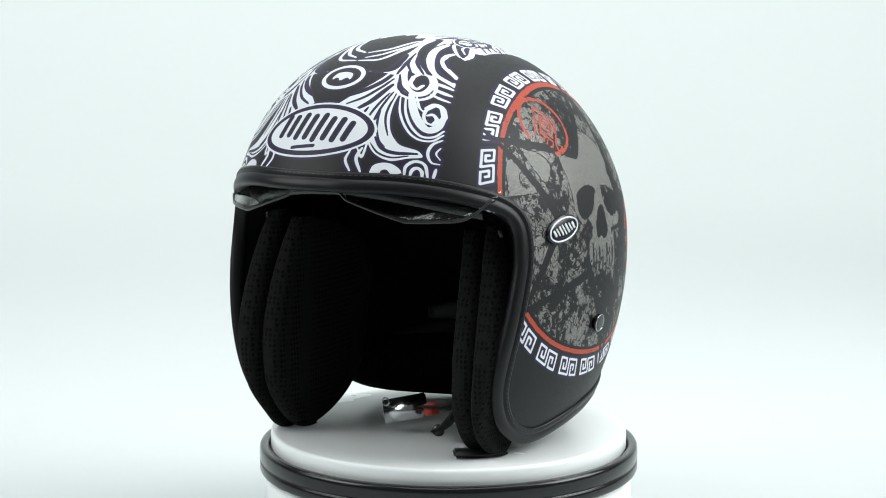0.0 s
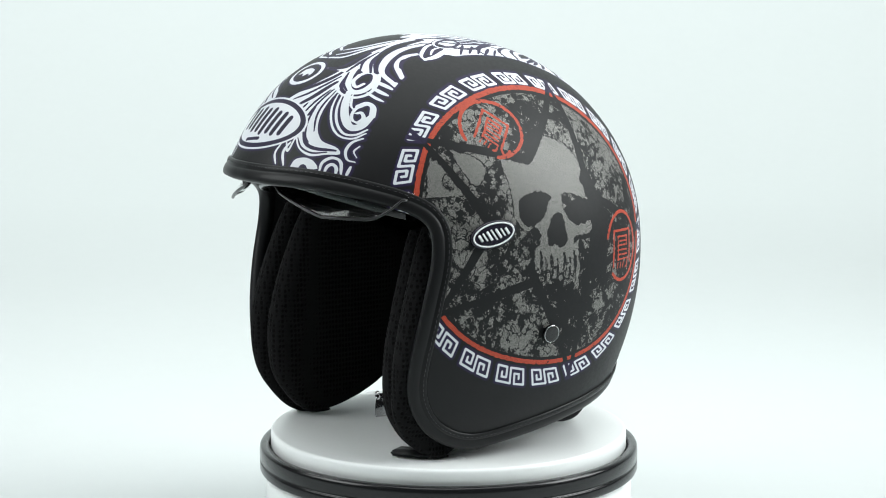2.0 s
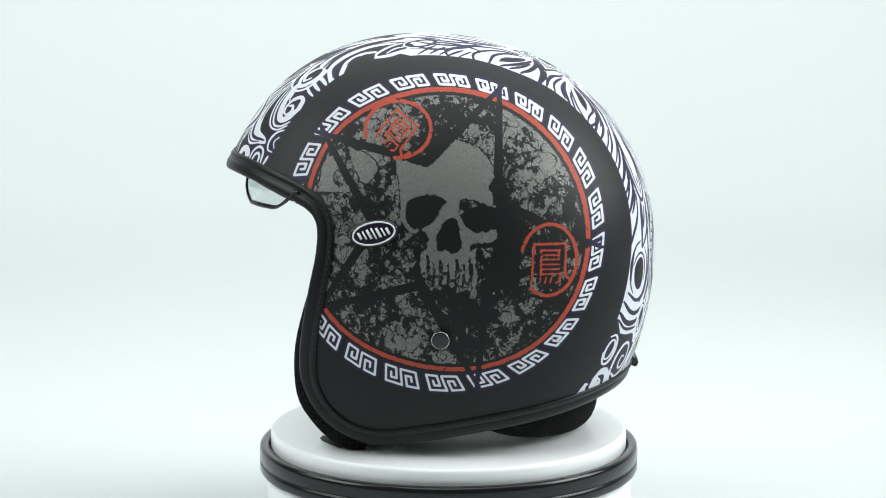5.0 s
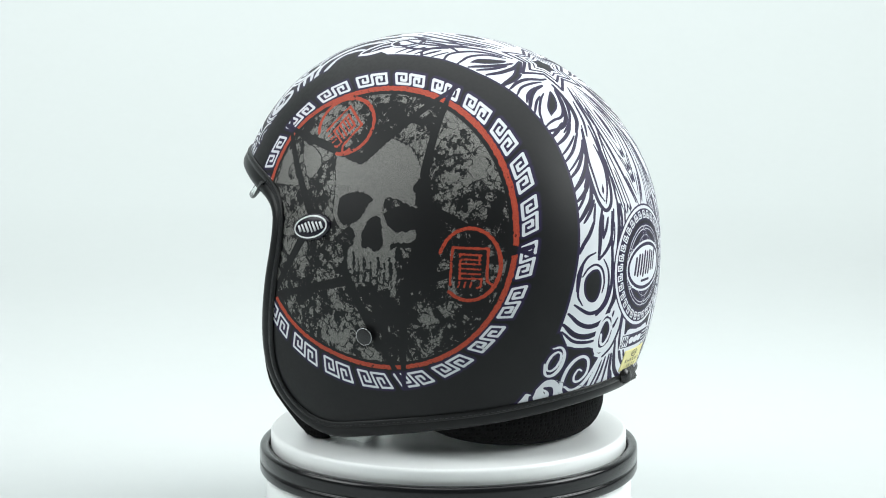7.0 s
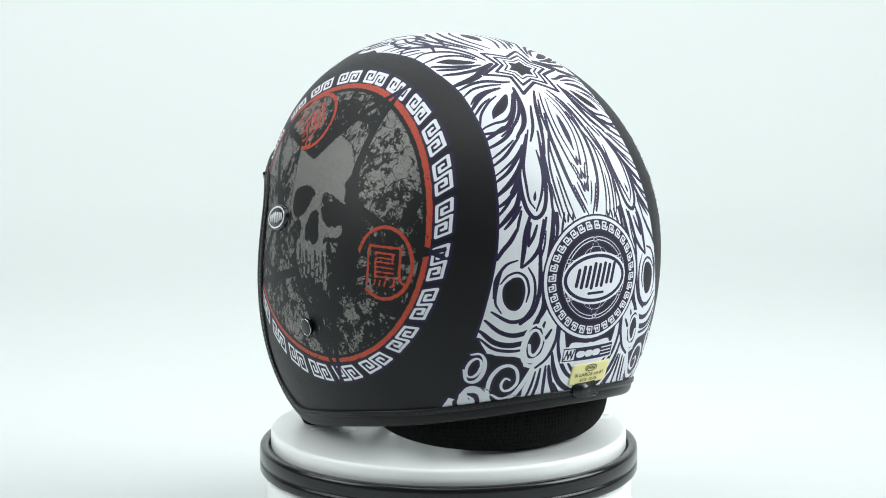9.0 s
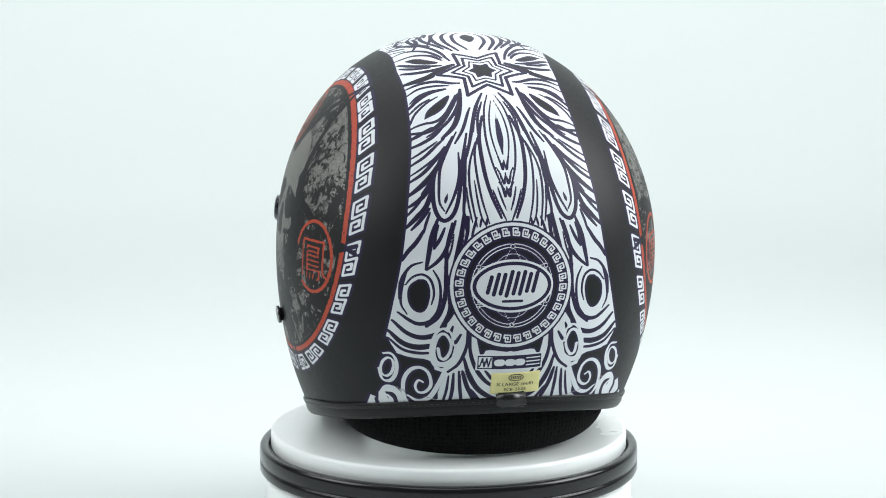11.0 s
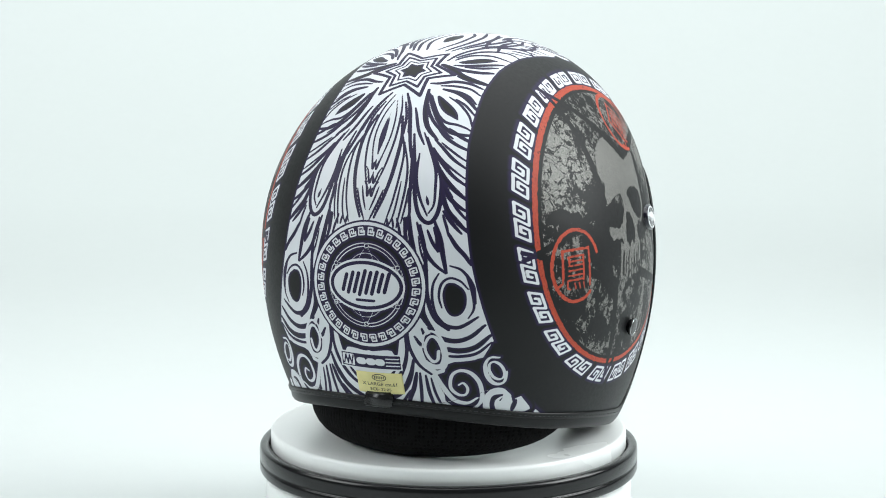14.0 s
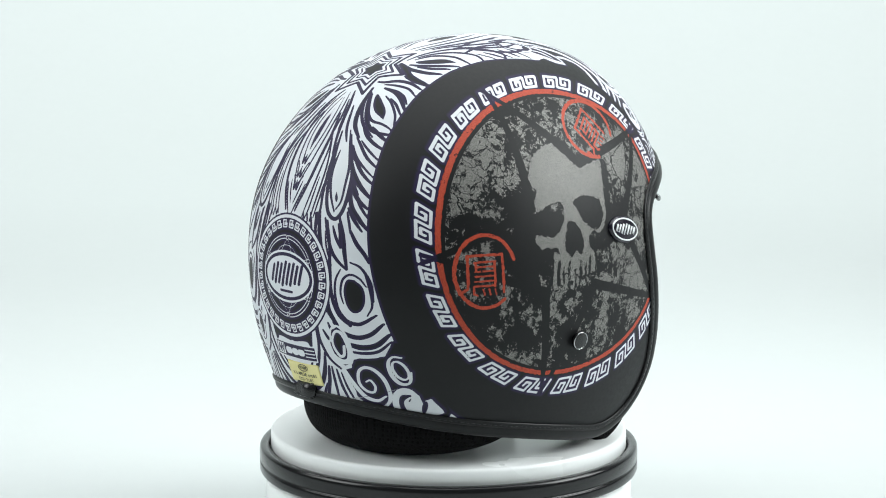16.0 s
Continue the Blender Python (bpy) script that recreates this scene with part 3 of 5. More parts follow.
    art.brush(True, 2.1, (-68.2, 53.9), (-69.5, 59.0), (-66.6, 62.4), (-64.1, 60.2))
    art.brush(True, 1.4, (-53.7, 72.1), (-57.9, 64.5), (-61.0, 62.0))
    art.brush(True, 1.5, (-76.2, 45.4), (-72.5, 39.2), (-71.9, 31.8), (-74.9, 26.0), (-79.0, 26.3))
    art.brush(True, 0.9, (-76.9, 38.9), (-75.8, 33.5), (-78.6, 29.8))
    art.shape(True, (-44.9, 9.2), (-46.0, 14.5), (-51.7, 17.8), (-58.2, 17.1), (-61.7, 12.3))
    art.shape(False, (-50.9, 8.9), (-51.2, 12.1), (-54.1, 13.2), (-56.8, 9.8))
    art.brush(True, 1.8, (-64.0, 11.4), (-63.5, 18.3), (-67.3, 23.5), (-72.5, 22.6), (-75.6, 13.8))
    art.brush(True, 1.9, (-66.8, 12.2), (-67.1, 16.6), (-69.2, 19.1), (-71.8, 17.5), (-73.0, 12.7))
    art.brush(True, 1.5, (-78.1, 13.9), (-78.2, 22.1))
    art.brush(True, 1.6, (-29.7, 22.3), (-28.4, 15.5), (-32.9, 8.8))
    art.brush(True, 1.9, (-36.5, 25.0), (-34.8, 17.6), (-39.5, 9.1))
    art.brush(True, 1.4, (-38.4, 29.3), (-37.9, 18.9), (-33.5, 24.4))
    # sweep from the brow to the crown
    art.shape(True, (-12.4, 85.4), (-24.3, 87.6), (-28.0, 96.5), (-27.4, 110.0), (-25.6, 127.8), (-15.3, 156.3), (-14.9, 170.9), (-32.1, 148.6), (-34.2, 130.7), (-39.3, 113.8), (-50.5, 99.5), (-46.7, 92.1), (-37.3, 93.4), (-35.4, 86.5), (-26.4, 86.2))
    art.brush(False, 4.2, (-18.7, 85.3), (-28.8, 91.4), (-29.4, 102.3), (-28.2, 111.5))
    art.brush(False, 1.7, (-41.8, 91.6), (-34.6, 101.8), (-31.2, 116.0))
    art.brush(False, 2.4, (-48.0, 94.7), (-38.0, 106.2), (-33.2, 123.0), (-30.3, 141.4))
    art.brush(False, 2.2, (-34.3, 87.4), (-33.9, 97.8), (-32.2, 111.1))
    art.brush(True, 2.5, (-1.4, 97.6), (-15.0, 100.3), (-20.8, 114.0), (-23.9, 137.0), (-17.5, 165.3))
    art.brush(True, 2.5, (-4.0, 102.0), (-14.1, 109.4), (-22.2, 129.8), (-19.9, 155.7))
    art.brush(True, 2.5, (-1.5, 109.3), (-13.6, 118.1), (-20.0, 139.3))
    art.brush(False, (3.8, 6.8, 7.5, 4.5), (-27.4, 151.4), (-32.7, 125.4), (-40.6, 109.5), (-50.7, 97.9))
    art.brush(True, (2.9, 4.4, 5.2, 5.2, 4.4), (-36.4, 146.7), (-37.6, 128.5), (-43.5, 112.5), (-53.5, 100.0), (-67.3, 96.0))
    art.brush(False, 2.3, (-43.2, 139.3), (-42.8, 124.9), (-47.8, 111.8), (-54.8, 101.5), (-64.1, 98.6))
    art.brush(True, (2.2, 3.3, 3.9, 3.3), (-48.4, 136.5), (-47.0, 124.0), (-52.5, 112.4), (-64.0, 104.6))
    art.brush(False, 2.1, (-51.8, 128.8), (-50.3, 119.3), (-55.7, 111.4))
    art.shape(False, (-47.2, 133.5), (-37.3, 146.1), (-35.1, 155.8), (-46.6, 153.8), (-53.0, 138.7), (-56.0, 129.9))
    art.brush(True, 2.2, (-37.0, 153.8), (-40.3, 145.4), (-49.8, 133.8), (-55.2, 131.8))
    art.brush(True, 3.3, (-55.2, 131.8), (-53.9, 142.3), (-46.9, 156.6))
    art.brush(True, 1.5, (-51.1, 140.1), (-45.4, 147.0), (-43.2, 154.8))
    art.loop(False, 4.5, (-37.4, 174.1), (-42.8, 167.8), (-44.6, 159.4), (-42.1, 153.9), (-37.1, 154.2), (-32.1, 160.2), (-29.6, 168.7), (-31.7, 174.6))
    art.loop(True, 1.5, (-37.3, 175.0), (-43.4, 168.0), (-45.4, 158.9), (-42.6, 152.9), (-37.0, 153.4), (-31.2, 160.1), (-28.2, 169.6), (-30.6, 175.8))
    art.loop(True, 1.1, (-36.8, 169.4), (-39.5, 166.2), (-40.5, 162.0), (-39.3, 159.2), (-36.7, 159.4), (-34.1, 162.5), (-33.0, 166.7), (-34.1, 169.6))
    art.brush(False, 1.6, (-41.5, 173.3), (-53.9, 161.7))
    art.brush(False, 1.8, (-41.3, 180.7), (-52.3, 170.2))
    art.brush(False, 1.7, (-41.6, 187.0), (-52.3, 177.2))
    art.brush(False, 2.1, (-42.5, 193.0), (-52.0, 183.6))
    art.brush(False, 1.5, (-42.2, 199.0), (-51.8, 190.9))
    art.brush(False, 2.5, (-34.4, 172.2), (-33.7, 189.6), (-37.8, 204.7))
    art.brush(False, 2.5, (-21.8, 167.1), (-24.0, 186.7), (-27.9, 201.6))
    art.brush(False, 2.5, (-24.7, 148.9), (-25.2, 165.1), (-27.2, 176.4))
    # petal before the crown's star
    art.shape(False, (1, 178), (-4, 186), (-4.5, 196), (1, 206))
    art.brush(False, 2.4, (-2, 168), (-9, 182), (-10, 203), (-4, 221))
    art.brush(False, 2.6, (-9, 163), (-16, 182), (-16, 203), (-10, 222))
    art.brush(False, 2.6, (-17, 161), (-23, 180), (-22, 200), (-14, 221))
    art.brush(False, 2.6, (-25, 160), (-30, 176), (-28, 194), (-19, 216))
    art.brush(False, 2.4, (-34, 160), (-38, 172), (-36, 188), (-27, 205))
    art.brush(False, 2.4, (-42, 158), (-46, 170), (-44, 182), (-37, 196))
    # rounded figure on the middle line over the brow
    art.oval(False, (0, 79), 17, 14)
    art.oval(True, (0, 79), 15.5, 12.5)
    art.oval(False, (0, 79), 12.5, 9.6)
    art.shape(True, (0, 84), (-6, 82), (-7, 76), (-3.5, 78), (0, 75))


def skull_art(skull):
    """The skull's outline."""
    skull.shape(True, (-1.4, 198.7), (-7.6, 203.9), (-17, 203.3), (-27.8, 197.7), (-34.8, 187.2), (-34.9, 180.3), (-32.4, 176.3), (-36.9, 166.4), (-35.9, 163.6), (-27.5, 166.9), (-16.1, 169.1), (-14.3, 160.5), (-18.7, 152.3), (-26.2, 148.5), (-36.1, 150.4), (-37.8, 146.1), (-34.1, 142.1), (-25.9, 141.8), (-21.6, 140.6), (-20.7, 135.7), (-23.7, 129.9), (-26, 122.6), (-25.3, 115.8), (-21.9, 115.6), (-18, 123), (-15.8, 127.4), (-13.5, 119), (-10.6, 114.4), (-7.6, 116.3), (-6.1, 123.6), (-3.6, 123), (-2.5, 116.6), (1.5, 115.3), (3.7, 120.4), (5.2, 126.9), (7.7, 123.4), (10.2, 127), (9.4, 133.4), (6.5, 137.5), (4.9, 144.5), (9, 149.9), (13.4, 147.6), (19, 150.1), (22.2, 157.2), (22.9, 169.3), (23.9, 178.9), (25.6, 186.4), (24.4, 193.9), (16.4, 192.4), (6.7, 188.7))
    skull.shape(True, (76.7, 171.1), (73.3, 186.6), (68.3, 194.1), (61.5, 189.4), (50.1, 173.7), (63, 171.3))
    skull.shape(True, (57.1, 199.6), (45, 195.4), (38, 189.5), (40.5, 181.0), (46.5, 177.1), (54.1, 190.1))
    skull.oval(False, (62.4, 179.9), 3.5, 5.5)


def hollows(skull):
    """Eye socket and nose."""
    skull.shape(False, (18.8, 166.4), (13.2, 170.1), (4.1, 171.6), (-2.4, 170), (-5.9, 167.4), (-2.6, 163.1), (0.7, 156.6), (9, 150.9), (15.4, 151.1), (19.4, 157.1))
    skull.shape(False, (-5.9, 156.4), (-11.5, 156.8), (-14.1, 150.8), (-15.6, 142), (-13.3, 136.8), (-8.8, 135.6), (-6.3, 138.5), (-2.9, 135.8), (-0.1, 140.1), (-1.1, 148.5))


def star_tips():
    return [(-37.6, 234.6), (72.7, 206.2), (74.3, 98.6), (-25.2, 50.4), (-96.9, 138.6)]


def star_beams(canvas, width, tail=0.0, only=range(10)):
    """The five-pointed star's arms as bare bands."""
    tips = star_tips()
    inner = [(6.3, 191.4), (38.7, 152.2), (9.5, 115.6), (-31.5, 114.3), (-38.2, 167.0)]
    for i in only:
        tip, root = np.array(tips[i // 2]), np.array(inner[(i // 2 - 1 + i % 2) % 5])
        out = tip + (tip - root) / np.linalg.norm(tip - root) * tail
        canvas.line(False, [out, root], np.array([width * 0.55, width]))


def seal(canvas, c, rx, ry, turn, size):
    """A round seal with a square character of plain strokes."""
    a = np.linspace(0.1, 1.72, 26) * np.pi + turn
    p = np.stack([c[0] + rx * np.cos(a), c[1] + ry * np.sin(a)], 1)
    canvas.line(True, p, np.full(len(p), 2.3))
    ct, st = math.cos(turn), math.sin(turn)

    def g(w, *pts):
        q = [(c[0] - size * (x * ct - y * st), c[1] + size * (x * st + y * ct)) for x, y in pts]
        canvas.line(True, q, np.full(len(q), w))
    g(1.7, (-0.62, -0.75), (-0.55, 0.62), (0.62, 0.58), (0.60, -0.60), (0.85, -0.80), (0.98, -0.45))
    g(1.4, (-0.30, 0.38), (0.40, 0.34))
    g(1.5, (-0.28, 0.38), (-0.30, -0.52))
    g(1.3, (0.36, 0.34), (0.34, 0.02))
    for y in (0.20, 0.04, -0.14, -0.32):
        g(1.2, (-0.28, y), (0.38, y - 0.03))
    g(1.3, (-0.30, -0.50), (0.42, -0.52), (0.40, -0.80), (0.28, -0.86))
    for x in (-0.30, -0.10, 0.10):
        g(1.1, (x, -0.64), (x - 0.05, -0.84))


WEAR = [(47, 197, 16, 1.0), (61, 175, 12, 1.2), (-49, 211, 16, 0.8), (-72, 187, 20, 1.1), (21, 214, 12, 0.8), (44, 134, 18, 0.5), (57, 118, 14, 0.5), (26, 95, 18, 0.3), (15, 78, 14, 0.6), (56, 147, 10, 0.8), (-80, 105, 34, -0.3), (-49, 79, 28, -0.3), (-47, 143, 22, -0.7), (27, 160, 14, -0.8), (-10, 95, 14, -0.6), (-38, 167, 12, -1.0)]


def paint_shell(v):
    """Four fields on the shell's points: white print, red print, metal-flake print, torn flake zone."""
    n = len(v)
    white, red, grey, torn = (np.full(n, -9.0) for _ in range(4))
    u, y, z = v[:, 0] * 1000, v[:, 1] * 1000, v[:, 2] * 1000
    run = along(polar(v[:, 1], v[:, 2])[0])
    axis = np.interp(run, [0, 100, 230, 330, 420, 500, 560], [8, 6, -3, -1, 0.5, 2.6, 4])
    reach = np.interp(run, [-20, 19, 36, 60, 81, 109, 132, 153, 200, 260, 304, 343, 384, 417, 442, 477, 510, 560], [85, 80.5, 78.3, 74.5, 70.8, 63.5, 59, 56, 51, 50, 53, 58.5, 64, 69.5, 73.5, 78.6, 83.5, 90])
    off = np.abs(u - axis)
    idx = np.nonzero((off < reach + 4) & (v[:, 2] > 0.02))[0]
    art = Canvas(np.stack([-off[idx], run[idx]], 1))
    # bare white ground behind the crown, with a soft scalloped front
    art.f = np.clip(run[idx] - 152 - 7 * np.sin(off[idx] * 0.35), -9, 9)
    crown_art(art)
    # six-pointed star on the crown
    for r, valley, on, w in ((31, 17, True, None), (28.5, 15.5, False, 2.4), (19.5, 12.0, False, 1.9), (12.8, 8.8, False, 1.2), (9.4, 6.2, False, None)):
        a = np.arange(12) * np.pi / 6
        rr = np.where(np.arange(12) % 2 == 0, r, valley)
        p = np.stack([rr * np.cos(a), 251 + rr * np.sin(a)], 1)
        if w:
            art.line(on, p, np.full(12, w), True)
        else:
            art.fill(on, p)
    plain = Canvas(np.stack([u[idx] - 0.5, run[idx]], 1))
    plain.f = art.f
    # round emblem at the back
    c = (0.6, 405.5)
    plain.oval(False, c, 39.6, 40.4)
    plain.oval(True, c, 38.4, 39.2)
    plain.oval(False, c, 36.4, 37.2)
    for i in range(32):
        a0, da = 2 * math.pi * i / 32, 2 * math.pi / 32 * 1.45

        def place(a, b):
            ang, r = a0 + da * a, 30.4 + 5.0 * b
            return (c[0] + r * math.cos(ang), c[1] + 1.02 * r * math.sin(ang))
        plain.line(True, [place(a, b) for a, b in KEY_PATH], np.full(len(KEY_PATH), 0.85))
    for r in (25.6, 23.6):
        plain.oval(True, c, r, r * 1.02, 0.6)
    for i in range(6):
        a = math.pi / 2 + i * math.pi / 3
        b = a + 2 * math.pi / 3
        plain.line(True, [(c[0] + 25 * math.cos(a), c[1] + 25 * math.sin(a)), (c[0] + 25 * math.cos(b), c[1] + 25 * math.sin(b))], np.full(2, 0.4))
        plain.oval(False, (c[0] + 24.5 * math.cos(a), c[1] + 24.5 * math.sin(a)), 2.0, 2.0)
        plain.oval(True, (c[0] + 24.5 * math.cos(a), c[1] + 24.5 * math.sin(a)), 1.3, 1.3, 0.55)
    plain.oval(True, c, 15, 20, 0.4)
    plain.oval(True, c, 26.2, 16.6)
    plain.oval(False, c, 25.0, 15.2)
    plain.oval(True, c, 22.6, 13.0)
    plain_mark(plain, False, (c[0], c[1] - 1.6), 20.0, 11.0, 0.04)
    plain.line(False, [(c[0] - 6.0, c[1] + 9.4), (c[0] + 6, c[1] + 9.4)], np.full(2, 1.7))
    # small printed panel below it
    plain.fill(True, [(-20.5, 449.5), (22, 449.5), (22, 460.5), (-20.5, 460.5)])
    plain.fill(False, [(-19.6, 450.4), (21.1, 450.4), (21.1, 459.6), (-19.6, 459.6)])
    plain.fill(True, [(-18.8, 451.2), (-10.4, 451.2), (-10.4, 458.8), (-18.8, 458.8)])
    plain.line(False, [(-18, 458), (-16.4, 452), (-15.2, 458), (-13.8, 452), (-12.6, 458), (-11.2, 452)], np.full(6, 0.9))
    for x0, x1 in ((-8.4, -3.2), (-1.6, 3.4), (4.6, 9.6)):
        plain.line(True, [(x0 + 1.6, 455.2), (x1 - 1.2, 455.2)], np.full(2, 4.6))
    for yy in (452.6, 455.0, 457.4):
        plain.line(True, [(11.4, yy), (20.2, yy)], np.full(2, 0.8))
    # oval mark over the brow
    front = Canvas(np.stack([u[idx], run[idx]], 1))
    front.f = art.f
    c = (8.0, 35.0)
    front.oval(True, c, 42.5, 20.0, tilt=-0.06)
    front.oval(False, c, 41.0, 18.6, tilt=-0.06)
    front.oval(True, c, 36.8, 15.4, tilt=-0.06)
    plain_mark(front, False, (8.0, 36.5), 34.0, -13.0, -0.06)
    front.line(False, [(4.5, 23.2), (21, 21.8)], np.full(2, 2.4))
    art.f = np.minimum(art.f, reach[idx] - off[idx])
    art.f[run[idx] < -40] = -9
    white[idx] = art.f

    # ---- side medallions ----
    idx = np.nonzero(np.hypot(y + 5, z - 145) < 106)[0]
    yz = np.stack([y[idx], z[idx]], 1)
    ring_r = loop_spline(np.array([20, 40, 60, 90, 135, 180, 205, 225, 255, 285, 322, 345.0]), np.array([92, 93.5, 90.5, 87, 86, 88.5, 90.5, 91, 88, 86, 91.5, 92.5]))
    key_r = loop_spline(np.array([20, 45, 66, 90, 115, 148, 181, 208, 247, 270, 294, 323, 350.0]), np.array([104.5, 103.5, 100.3, 95.8, 94.3, 97, 98.9, 100.5, 102, 101.8, 103, 105, 105.5]))
    mid_yz = np.array([-6, 147.4])
    keys = Canvas(yz)
    for i in range(22):
        a0, da = math.radians(68.0 + 360 / 22 * i), math.radians(360 / 22 * 0.80)

        def place(a, b):
            ang = a0 + da * a
            deg = math.degrees(ang)
            r0, r1 = float(ring_r(deg)) + 0.28 * (float(key_r(deg)) - float(ring_r(deg))), float(key_r(deg))
            return mid_yz + (r0 + (r1 - r0) * b) * np.array([math.cos(ang), math.sin(ang)])
        greek_key(keys, place, 1.5)
    star_beams(keys, 5.0, 6.0)
    white[idx] = np.maximum(white[idx], keys.f)
    rings = Canvas(yz)
    a = np.linspace(0, 360, 120, endpoint=False)
    rings.line(True, mid_yz + ring_r(a)[:, None] * np.stack([np.cos(np.radians(a)), np.sin(np.radians(a))], 1), np.full(120, 3.0), True)
    star_beams(rings, 5.0, 6.0)
    seal(rings, (-70.0, 130.0), 17.5, 22.5, 0.0, 17.0)
    seal(rings, (25.5, 210.5), 21.0, 17.0, -0.62, 14.5)
    red[idx] = rings.f
    skull = Canvas(yz)
    skull_art(skull)
    skull.shape(True, (-25, 139), (-8, 135), (8, 138), (9, 122), (-2, 117), (-14, 115), (-24, 117))
    for q, w, top in ((-21, 2.2, 133), (-17, 1.2, 129), (-12.5, 2.4, 132), (-7, 1.3, 128), (-2.5, 2.5, 131), (2, 1.4, 130), (5.5, 2.0, 134)):
        skull.brush(False, w, (q, top), (q - 0.7, 124), (q + 0.5, 112))
        skull.oval(False, (q + 2.2, 121.5 + 0.2 * q * (-1) ** int(w)), 1.5, 1.1)
    hollows(skull)
    star_beams(skull, 6.5, 0.0, (0, 1, 2, 3, 9))
    grey[idx] = skull.f
    zone = Canvas(yz)
    zone.f = np.clip(ring_r(np.degrees(np.arctan2(yz[:, 1] - 147.4, yz[:, 0] + 6)) % 360) - 3.4 - np.hypot(yz[:, 0] + 6, yz[:, 1] - 147.4), -9, 9)
    zone.f = np.minimum(zone.f, np.clip(-skull.f - 0.5, -9, 9))
    for c, rx, ry in (((-30, 152), 18, 13), ((-44, 140), 9, 26)):
        zone.oval(False, c, rx, ry)
    hollows(zone)
    star_beams(zone, 6.5, 0.0)
    torn[idx] = zone.f
    # where the torn print is denser and where it is mostly lost
    wear = np.zeros(n)
    for cy, cz, r, gain in WEAR:
        wear += gain * np.exp(-((y - cy) ** 2 + (z - cz) ** 2) / r ** 2)
    return {"print_wear": wear, "print_white": white, "print_red": red, "print_flake": grey, "print_torn": torn}


def shell_paint():
    """Satin black lacquer with the prints laid over it by the fields on the mesh."""
    m = bpy.data.materials.new("satin_black_printed_lacquer")
    m.use_nodes = True
    nt = m.node_tree
    b = nt.nodes["Principled BSDF"]
    tc = nt.nodes.new("ShaderNodeTexCoord")

    def node(kind, **inputs):
        n = nt.nodes.new(kind)
        for k, x in inputs.items():
            n.inputs[k.replace("_", " ")].default_value = x
        return n

    def noise_of(scale, detail=4.0, rough=0.55, stretch=None):
        n = node("ShaderNodeTexNoise", Scale=scale, Detail=detail, Roughness=rough)
        if stretch:
            mp = node("ShaderNodeMapping")
            mp.inputs["Scale"].default_value = stretch
            nt.links.new(tc.outputs["Object"], mp.inputs["Vector"])
            nt.links.new(mp.outputs[0], n.inputs["Vector"])
        else:
            nt.links.new(tc.outputs["Object"], n.inputs["Vector"])
        return n.outputs["Fac"]

    def math_of(op, a, c):
        n = nt.nodes.new("ShaderNodeMath")
        n.operation = op
        for i, x in enumerate((a, c)):
            if isinstance(x, (int, float)):
                n.inputs[i].default_value = x
            else:
                nt.links.new(x, n.inputs[i])
        return n.outputs[0]

    def step(x, lo, hi, to0=0.0, to1=1.0):
        n = node("ShaderNodeMapRange", From_Min=lo, From_Max=hi, To_Min=to0, To_Max=to1)
        n.interpolation_type = "SMOOTHSTEP"
        nt.links.new(x, n.inputs["Value"])
        return n.outputs[0]

    def field(name):
        n = nt.nodes.new("ShaderNodeAttribute")
        n.attribute_name = name
        return n.outputs["Fac"]

    def mix(fac, a, c):
        n = nt.nodes.new("ShaderNodeMix")
        n.data_type = "RGBA"
        nt.links.new(fac, n.inputs[0])
        for i, x in ((6, a), (7, c)):
            if isinstance(x, tuple):
                n.inputs[i].default_value = (*x, 1)
            else:
                nt.links.new(x, n.inputs[i])
        return n.outputs[2]

    fine, mid, wide = noise_of(3000, 2.0), noise_of(420), noise_of(26, 3.0)
    blots, cracks = noise_of(62, 7.0, 0.7), noise_of(230, 6.0, 0.72, (1, 1.1, 0.9))
    white = step(field("print_white"), -0.12, 0.12)
    lens_fringe = step(field("print_white"), -2.2, -0.5)
    red_edge = math_of("ADD", field("print_red"), math_of("MULTIPLY", math_of("SUBTRACT", mid, 0.53), 1.5))
    red_edge = math_of("MINIMUM", red_edge, math_of("MULTIPLY", math_of("SUBTRACT", cracks, 0.37), 25.0))
    red = step(red_edge, -0.1, 0.15)
    flake_edge = math_of("ADD", field("print_flake"), math_of("MULTIPLY", math_of("SUBTRACT", mid, 0.5), 4.2))
    torn_noise = math_of("MULTIPLY", math_of("SUBTRACT", math_of("ADD", math_of("MULTIPLY", blots, 0.6), math_of("MULTIPLY", cracks, 0.4)), 0.514), 30.0)
    twig = nt.nodes.new("ShaderNodeTexVoronoi")
    twig.feature = "DISTANCE_TO_EDGE"
    twig.inputs["Scale"].default_value = 95
    warp = nt.nodes.new("ShaderNodeMix")
    warp.data_type = "VECTOR"
    warp.inputs[0].default_value = 0.022
    wob = nt.nodes.new("ShaderNodeTexNoise")
    wob.inputs["Scale"].default_value, wob.inputs["Detail"].default_value = 90, 3
    nt.links.new(tc.outputs["Object"], wob.inputs["Vector"])
    nt.links.new(tc.outputs["Object"], warp.inputs[4])
    nt.links.new(wob.outputs["Color"], warp.inputs[5])
    nt.links.new(warp.outputs[1], twig.inputs["Vector"])
    twigs = math_of("MULTIPLY", math_of("SUBTRACT", twig.outputs["Distance"], 0.028), 14.0)
    torn_noise = math_of("ADD", torn_noise, math_of("MULTIPLY", field("print_wear"), 1.7))
    torn = math_of("MINIMUM", math_of("MINIMUM", field("print_torn"), torn_noise), twigs)
    flake = math_of("MAXIMUM", step(flake_edge, -0.1, 0.2), step(torn, -0.1, 0.25))
